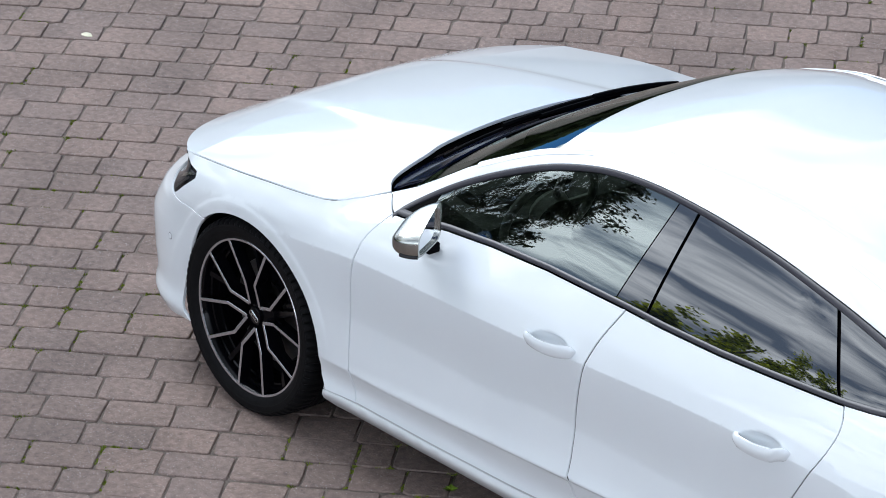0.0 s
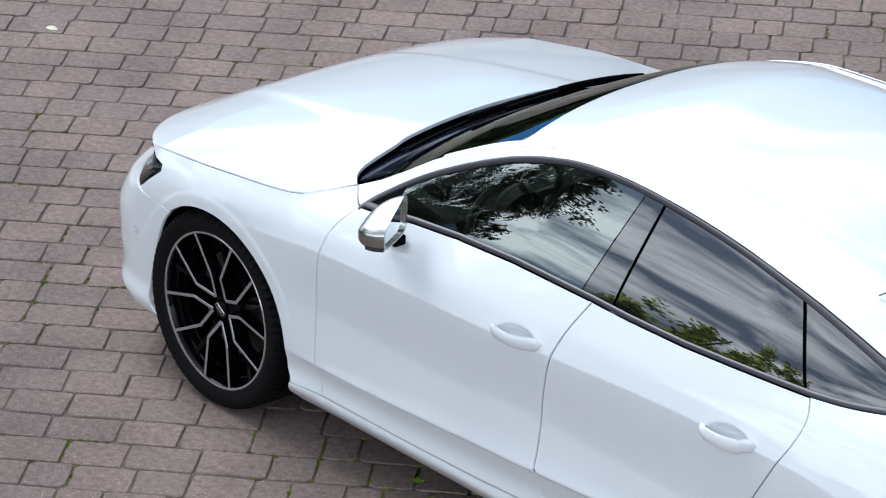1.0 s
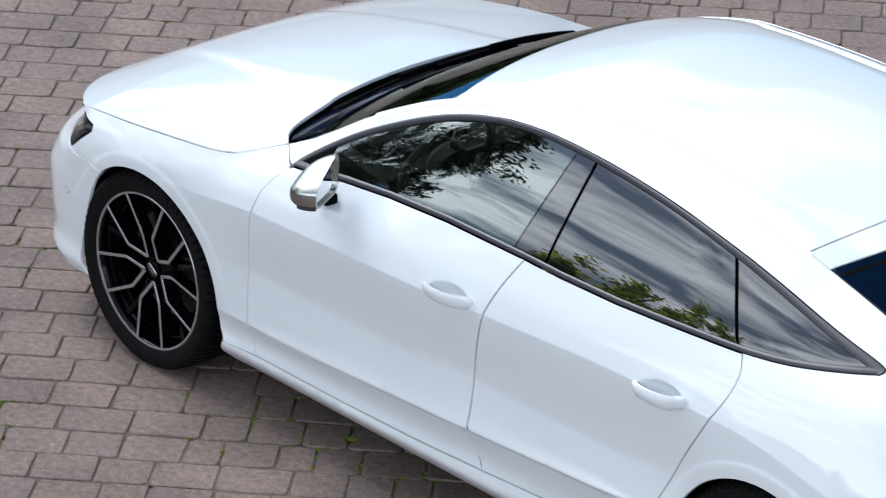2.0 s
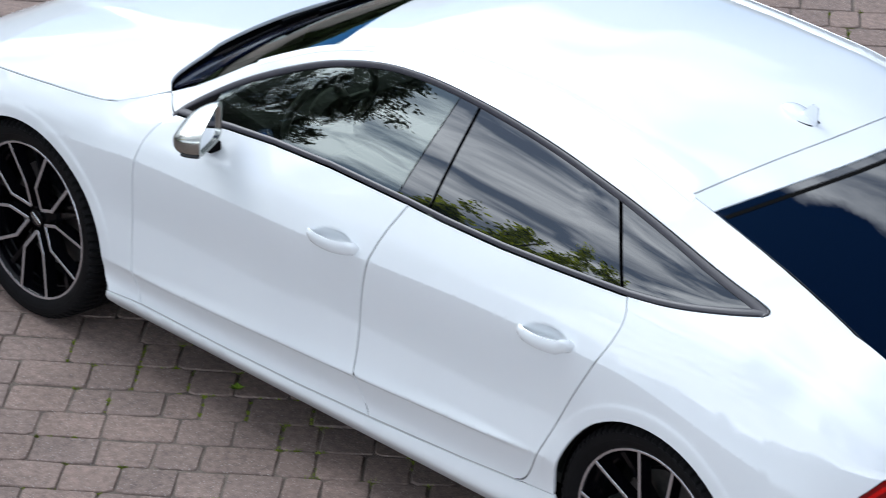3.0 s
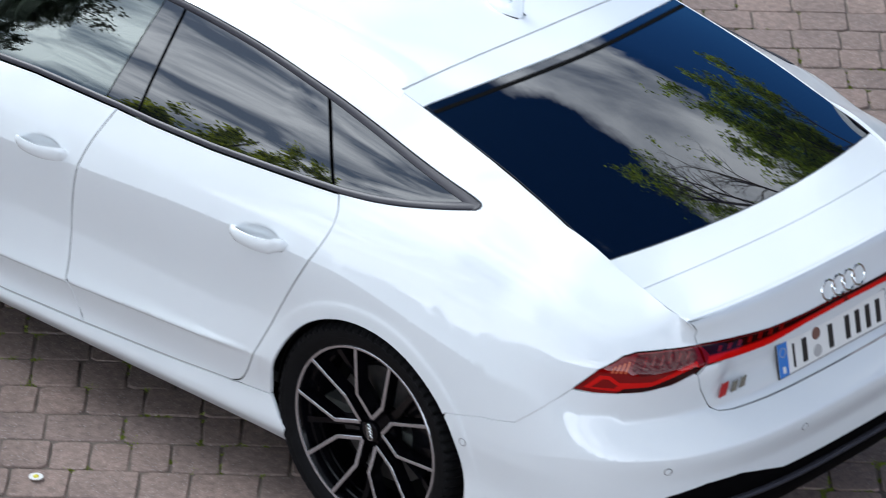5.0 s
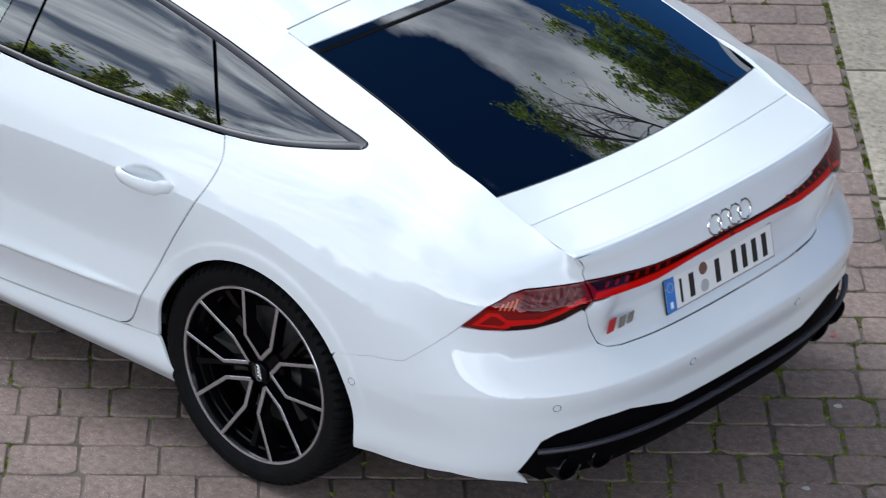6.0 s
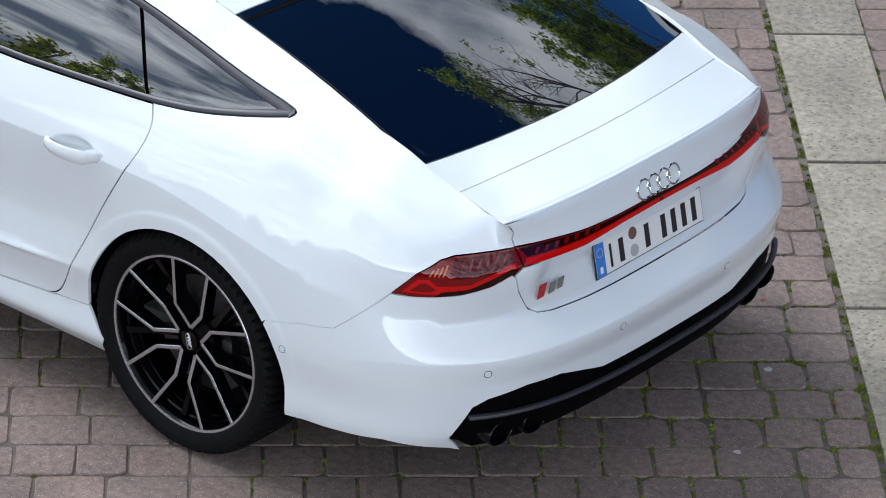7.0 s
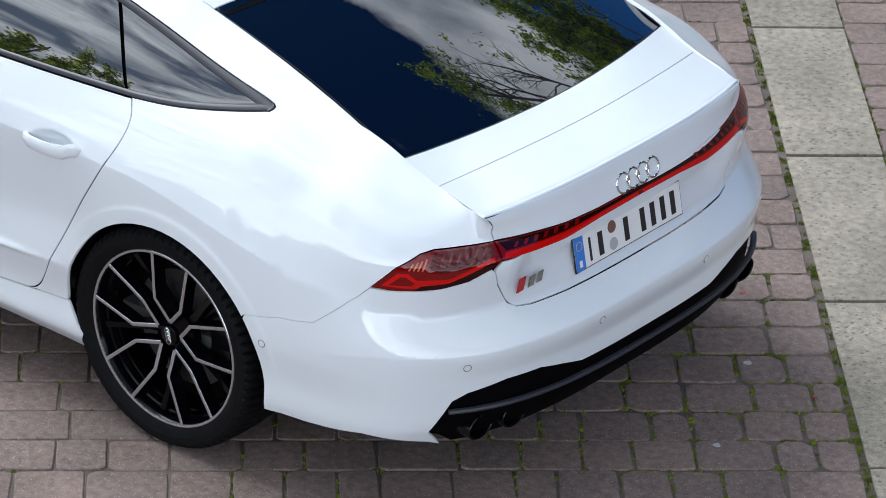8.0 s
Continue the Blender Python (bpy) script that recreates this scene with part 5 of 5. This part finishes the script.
tagged(mesh_part("far_woods", me, WOOD_LEAF), label="dark green tree belt added out of view round the yard to block low skylight", category="woods", kind="stuff")

# ---- paving ----
BRICK = bpy.data.materials.new("paving_block")
BRICK.use_nodes = True


def block_material(m, low, high, speck):
    n, l = m.node_tree.nodes, m.node_tree.links
    b = n["Principled BSDF"]
    b.inputs["Roughness"].default_value = .85
    co, geo, info = n.new("ShaderNodeTexCoord"), n.new("ShaderNodeNewGeometry"), n.new("ShaderNodeObjectInfo")
    add = n.new("ShaderNodeMath")
    l.new(geo.outputs["Random Per Island"], add.inputs[0])
    l.new(info.outputs["Random"], add.inputs[1])
    frac = n.new("ShaderNodeMath")
    frac.operation = "FRACT"
    l.new(add.outputs[0], frac.inputs[0])
    ramp = n.new("ShaderNodeMix")
    ramp.data_type = "RGBA"
    ramp.inputs[6].default_value, ramp.inputs[7].default_value = (*low, 1), (*high, 1)
    l.new(frac.outputs[0], ramp.inputs[0])
    color = ramp.outputs[2]
    for scale, lo, hi, a, c in ((2.2, .35, .65, .82, 1.16), (38, .3, .7, .76, 1.24), (260, .35, .65, .74, 1.26)):
        t, r, s = n.new("ShaderNodeTexNoise"), n.new("ShaderNodeMapRange"), n.new("ShaderNodeVectorMath")
        t.inputs["Scale"].default_value, t.inputs["Detail"].default_value = scale, 4
        l.new(geo.outputs["Position"], t.inputs["Vector"])
        r.inputs["From Min"].default_value, r.inputs["From Max"].default_value, r.inputs["To Min"].default_value, r.inputs["To Max"].default_value = lo, hi, a, c
        l.new(t.outputs["Fac"], r.inputs["Value"])
        s.operation = "SCALE"
        l.new(color, s.inputs[0])
        l.new(r.outputs["Result"], s.inputs["Scale"])
        color = s.outputs["Vector"]
    spots, cut, mix = n.new("ShaderNodeTexVoronoi"), n.new("ShaderNodeMath"), n.new("ShaderNodeMix")
    spots.inputs["Scale"].default_value = speck[0]
    l.new(geo.outputs["Position"], spots.inputs["Vector"])
    cut.operation, cut.inputs[1].default_value = "LESS_THAN", speck[1]
    l.new(spots.outputs["Distance"], cut.inputs[0])
    apart, some, chosen, soft = n.new("ShaderNodeSeparateColor"), n.new("ShaderNodeMath"), n.new("ShaderNodeMath"), n.new("ShaderNodeMath")
    l.new(spots.outputs["Color"], apart.inputs[0])
    some.operation, some.inputs[1].default_value = "LESS_THAN", speck[4]
    l.new(apart.outputs[0], some.inputs[0])
    chosen.operation = "MULTIPLY"
    l.new(cut.outputs[0], chosen.inputs[0])
    l.new(some.outputs[0], chosen.inputs[1])
    soft.operation, soft.inputs[1].default_value = "MULTIPLY", speck[2]
    l.new(chosen.outputs[0], soft.inputs[0])
    mix.data_type = "RGBA"
    l.new(soft.outputs[0], mix.inputs[0])
    l.new(color, mix.inputs[6])
    mix.inputs[7].default_value = (*speck[3], 1)
    l.new(mix.outputs[2], b.inputs["Base Color"])
    t, bp = n.new("ShaderNodeTexNoise"), n.new("ShaderNodeBump")
    t.inputs["Scale"].default_value, t.inputs["Detail"].default_value = 130, 6
    l.new(geo.outputs["Position"], t.inputs["Vector"])
    bp.inputs["Distance"].default_value = .0025
    bp.inputs["Strength"].default_value = .6
    l.new(t.outputs["Fac"], bp.inputs["Height"])
    l.new(bp.outputs["Normal"], b.inputs["Normal"])


block_material(BRICK, (.172, .128, .112), (.201, .145, .123), (120, .24, .7, (.42, .39, .37), .3))
SLAB = bpy.data.materials.new("concrete_slab")
SLAB.use_nodes = True
block_material(SLAB, (.232, .203, .160), (.285, .250, .196), (52, .32, .6, (.085, .078, .066), .34))
rng = random.Random(5)
PITCH, JOINT = .177, .0024


def block_verts(length, width, jitter, cuts=(.005, .007, .010, .017)):
    """A worn paving block: rounded corners, wavy edges and a rounded shoulder below a faintly domed top."""
    r = rng
    l, w = length / 2, width / 2
    base = []
    for sx, sy in ((-1, -1), (1, -1), (1, 1), (-1, 1)):
        cut = r.choice(cuts)
        out_x, out_y = l - r.uniform(0, jitter), w - r.uniform(0, jitter)
        two = [(sx * out_x, sy * (out_y - cut)), (sx * (out_x - cut * 1.3), sy * out_y)]
        base += two if sx * sy > 0 else two[::-1]
        ex, ey = ((r.uniform(-.3, .3) * l, -w), (l, r.uniform(-.3, .3) * w), (r.uniform(-.3, .3) * l, w), (-l, r.uniform(-.3, .3) * w))[len(base) // 3]
        dent = 1 - r.uniform(-.2, 1) * jitter / (w if abs(ey) == w else l)
        base.append((ex, ey * dent) if abs(ey) == w else (ex * dent, ey))
    rings = [[(x * (1 - k / l), y * (1 - k / w), z) for x, y in base] for k, z in ((0, -.012), (.0016, -.0030), (.0052, 0))]
    n = len(base)
    verts = [v for ring in rings for v in ring]
    faces = [(a * n + k, a * n + (k + 1) % n, a * n + n + (k + 1) % n, a * n + n + k) for a in range(2) for k in range(n)]
    faces.append(tuple(2 * n + k for k in range(n)))
    return verts, faces


LENGTHS = (.125, .155, .185, .215, .245)
KINDS = {}
for li in range(len(LENGTHS)):
    for k in range(10):         # the last five are the rounder ones that lie by the slab strip
        v, f = block_verts(LENGTHS[li] - JOINT, PITCH - JOINT, .0040) if k < 5 else block_verts(LENGTHS[li] - .005, PITCH - .0036, .0050, (.008, .014, .020, .027))
        me = bpy.data.meshes.new("paving_block")
        me.from_pydata(v, [], f)
        me.polygons.foreach_set("use_smooth", [True] * (len(f) - 1) + [False])
        me.materials.append(BRICK)
        KINDS[li, k] = (me, v, f)
paving_bed = empty("pavement", (0, 0, 0), label="brown-grey concrete block paving with mossy joints", category="pavement", kind="structure")
loose_v, loose_f = [], []
joints = []
turn = Matrix.Rotation(ROW, 4, "Z")
count = 0


def near_stretch(a, b):
    x, y, _ = paving(a, b)
    return (y < -.95 and -3.4 < x < .5 and y > -1.9 - .25 * (x + 3.4)) or (x > 2.35 and y < 1.6 and x < 3.4)


def lay(a0, a1, b):
    """One course from a0 to a1."""
    global count
    a = a0
    while a < a1 - .06:
        li = rng.choice((0, 1, 1, 2, 2, 3, 4) if a > 1.3 else (0, 1, 1, 2, 2, 3, 3, 4) if a > -1.5 else (1, 2, 3, 3, 4, 4))
        length = LENGTHS[li]
        stretch = 1.0
        if a + length > a1 - .07:
            stretch = (a1 - a) / length
        ln = length * stretch
        c, k = a + ln / 2, rng.randrange(5) + 5 * (1.6 + .5 * rng.random() < a < 2.6 and b < 1.2)
        me, v, f = KINDS[li, k]
        m = Matrix.Translation(paving(c, b + .006 * noise.noise((c * 1.1, b * 3, 2)) + rng.uniform(-.002, .002), rng.uniform(-.0025, .0025))) @ turn @ Matrix.Rotation(rng.uniform(-.022, .022), 4, "Z") @ Matrix.Rotation(rng.uniform(-.008, .008), 4, "X") @ Matrix.Diagonal((stretch, 1, 1, 1))
        if near_stretch(c, b) and count < 300:
            ob = new("paving_block", me)
            ob.parent = paving_bed
            ob.matrix_basis = m
            count += 1
        else:
            o = len(loose_v)
            loose_v.extend(tuple(m @ Vector(p)) for p in v)
            loose_f.extend(tuple(o + i for i in face) for face in f)
        joints.append((a, b))
        a += ln


for row in range(-48, 106):
    b = 3.84 - PITCH / 2 - PITCH * (row - 0)
    if not -14.6 < b < 9.5:
        continue
    lay(-10.0 + rng.uniform(0, .2), 2.556, b)
    lay(2.915, 9.0, b)
me = bpy.data.meshes.new("paving_rest")
me.from_pydata(loose_v, [], loose_f)
me.polygons.foreach_set("use_smooth", [len(f) == 4 for f in loose_f])
rest = mesh_part("paving_rest", me, BRICK, paving_bed)
rest["kind"] = "stuff"

# ---- strip of concrete slabs ----
strip = empty("slab_strip", tuple(paving(2.74, 0)), label="row of pale pitted concrete edging slabs", category="pavement", kind="structure")
for k in range(-14, 10):
    b0 = .269 + 1.0405 * k
    bm = bmesh.new()
    box(bm, (.334, 1.022, .06), Matrix.Translation(paving(2.742, b0 - .52, -.026 + rng.uniform(-.002, .002))) @ turn @ Matrix.Rotation(rng.uniform(-.004, .004), 4, "Z"), .005, 2)
    part("slab", bm, SLAB, strip, smooth=30)

# ---- moss and grass in the joints ----
MOSS = vary(material("moss", (.150, .195, .015), .95), 22, .45, fine=.3)
gv, gf = [], []


def tuft(x, y, size):
    for _ in range(int(34 * size)):
        px, py = x + rng.gauss(0, .010 * size), y + rng.gauss(0, .010 * size)
        h, w, ang, lean = rng.uniform(.004, .010), rng.uniform(.0022, .004), rng.uniform(0, 6.28), rng.uniform(0, .008)
        o = len(gv)
        dx, dy = math.cos(ang) * w, math.sin(ang) * w
        lx, ly = math.cos(ang * 1.7) * lean, math.sin(ang * 1.7) * lean
        gv.extend(((px - dx, py - dy, -.012), (px + dx, py + dy, -.012), (px + dx * .7 + lx * .5, py + dy * .7 + ly * .5, -.008 + h * .7), (px + lx, py + ly, -.008 + h * 1.15), (px - dx * .7 + lx * .5, py - dy * .7 + ly * .5, -.008 + h * .7)))
        gf.append((o, o + 1, o + 2, o + 3, o + 4))


for a, b in joints:
    x, y, _ = paving(a, b)
    if not (-6 < x < 4.5 and -4 < y < 5):
        continue
    lush = .55 + .62 * (1.3 < a < 2.6) - .28 * (y > 0 and a < 1) - .75 * (y > 1.3 and 1.3 < a < 2.6)
    if noise.noise((x * 1.3, y * 1.3, 0)) > .30 - lush * .8:
        if rng.random() < lush:
            p = paving(a, b + rng.choice((-.088, .088, .088)) + rng.uniform(-.01, .01))
            tuft(p.x, p.y, rng.uniform(.6, 1.7))
        if rng.random() < lush * .7:
            for q in range(rng.randrange(2, 6)):
                p = paving(a + rng.uniform(-.003, .003), b + rng.uniform(-.08, .08))
                tuft(p.x, p.y, rng.uniform(.3, .8))
        if rng.random() < lush * .5:
            for q in range(rng.randrange(2, 8)):
                p = paving(a + rng.uniform(0, .15), b + .0885 + rng.uniform(-.003, .003))
                tuft(p.x, p.y, rng.uniform(.3, .8))
for q in range(400):
    b = rng.uniform(-3.5, 3.5)
    p = paving(2.565 + rng.uniform(-.009, .009) + .345 * (rng.random() < .25), b)
    tuft(p.x, p.y, rng.uniform(.3, 1.1))
me = bpy.data.meshes.new("moss")
me.from_pydata(gv, [], gf)
moss = tagged(mesh_part("moss", me, MOSS), label="green moss and grass tufts in the paving joints", category="moss", kind="stuff")

# ---- small litter on the paving ----
PALE = vary(material("pale_leaf", (.62, .60, .45), .8), 40, .2)
GUM = vary(material("gum", (.42, .42, .42), .8), 60, .15)
PETAL = vary(material("petal", (.30, .06, .06), .8), 60, .2)
WEED = vary(material("weed_leaf", (.16, .26, .02), .6), 60, .25)


def flake(name, x, y, rx, ry, mat, label, category, thick=.003):
    """A small uneven disc, slightly domed, lying flat."""
    bm = bmesh.new()
    n = 18
    ring = [(1 + .10 * math.sin(3 * t + x) + .06 * math.sin(5 * t)) for t in (2 * math.pi * i / n for i in range(n))]
    rows = [[bm.verts.new((x + rx * k * ring[i] * math.cos(2 * math.pi * i / n), y + ry * k * ring[i] * math.sin(2 * math.pi * i / n), z)) for i in range(n)] for k, z in ((1, -.003), (1, thick * .6), (.7, thick))]
    for p, q in zip(rows, rows[1:]):
        for i in range(n):
            bm.faces.new((p[i], p[(i + 1) % n], q[(i + 1) % n], q[i]))
    bm.faces.new(rows[-1])
    tagged(part(name, bm, mat), label=label, category=category)


flake("fallen_leaf", -4.744, .735, .028, .020, PALE, "pale yellow fallen leaf lying on the paving", "leaf", .006)
flake("gum_spot", 2.480, .656, .013, .013, GUM, "flat grey chewing gum spot on a paving block", "spot", .002)
flake("gum_spot", 2.707, .180, .013, .012, GUM, "flat grey chewing gum spot on a paving block", "spot", .002)
flake("petal", 2.200, 1.018, .008, .011, PETAL, "small dried red petal on the paving", "petal")
flake("petal", 2.759, .621, .009, .006, PETAL, "small dried red petal on the paving", "petal")
bm = bmesh.new()
for i in range(9):
    a = 2.4 * i
    s = .014 + .012 * rng.random()
    c, d = Vector((-.578, -.756, .0)), Vector((math.cos(a), math.sin(a), .45))
    w = Vector((-d.y, d.x, 0)) * s * .38
    vs = [bm.verts.new(p) for p in (c, c + d * s * .6 + w, c + d * s * 1.2 + Vector((0, 0, -.2 * s)), c + d * s * .6 - w)]
    bm.faces.new(vs)
tagged(part("weed", bm, WEED, smooth=0), label="small bright green weed growing from a paving joint", category="weed")

# a daisy head in a joint
PETAL_WHITE = vary(material("petal_white", (.72, .72, .70), .7), 60, .1)
POLLEN = vary(material("pollen_yellow", (.62, .55, .06), .8), 200, .3)
daisy = empty("daisy", (.514, -1.371, 0), label="small white daisy with a yellow centre in a paving joint", category="flower")
for i in range(16):
    a = 2 * math.pi * i / 16
    d, n = Vector((math.cos(a), math.sin(a), 0)), Vector((-math.sin(a), math.cos(a), 0))
    c = Vector((.514, -1.371, .010))
    bm = bmesh.new()
    rim = [c + d * r + n * w + Vector((0, 0, z)) for r, w, z in ((.007, -.0016, 0), (.018, -.0034, .003), (.0235, -.0018, .001), (.0235, .0018, .001), (.018, .0034, .003), (.007, .0016, 0))]
    up, low = [bm.verts.new(p) for p in rim], [bm.verts.new(p - Vector((0, 0, .0008))) for p in rim]
    bm.faces.new(up)
    bm.faces.new(low[::-1])
    for k in range(6):
        bm.faces.new((low[k], low[(k + 1) % 6], up[(k + 1) % 6], up[k]))
    part("petal", bm, PETAL_WHITE, daisy)
bm = bmesh.new()
lathe(bm, [(.0, .017), (.005, .016), (.0088, .013), (.0095, .009), (.004, .004), (.002, -.006), (.0, -.006)], Matrix.Translation((.514, -1.371, 0)), 16)
part("flower_centre", bm, POLLEN, daisy, "yellow flower centre")
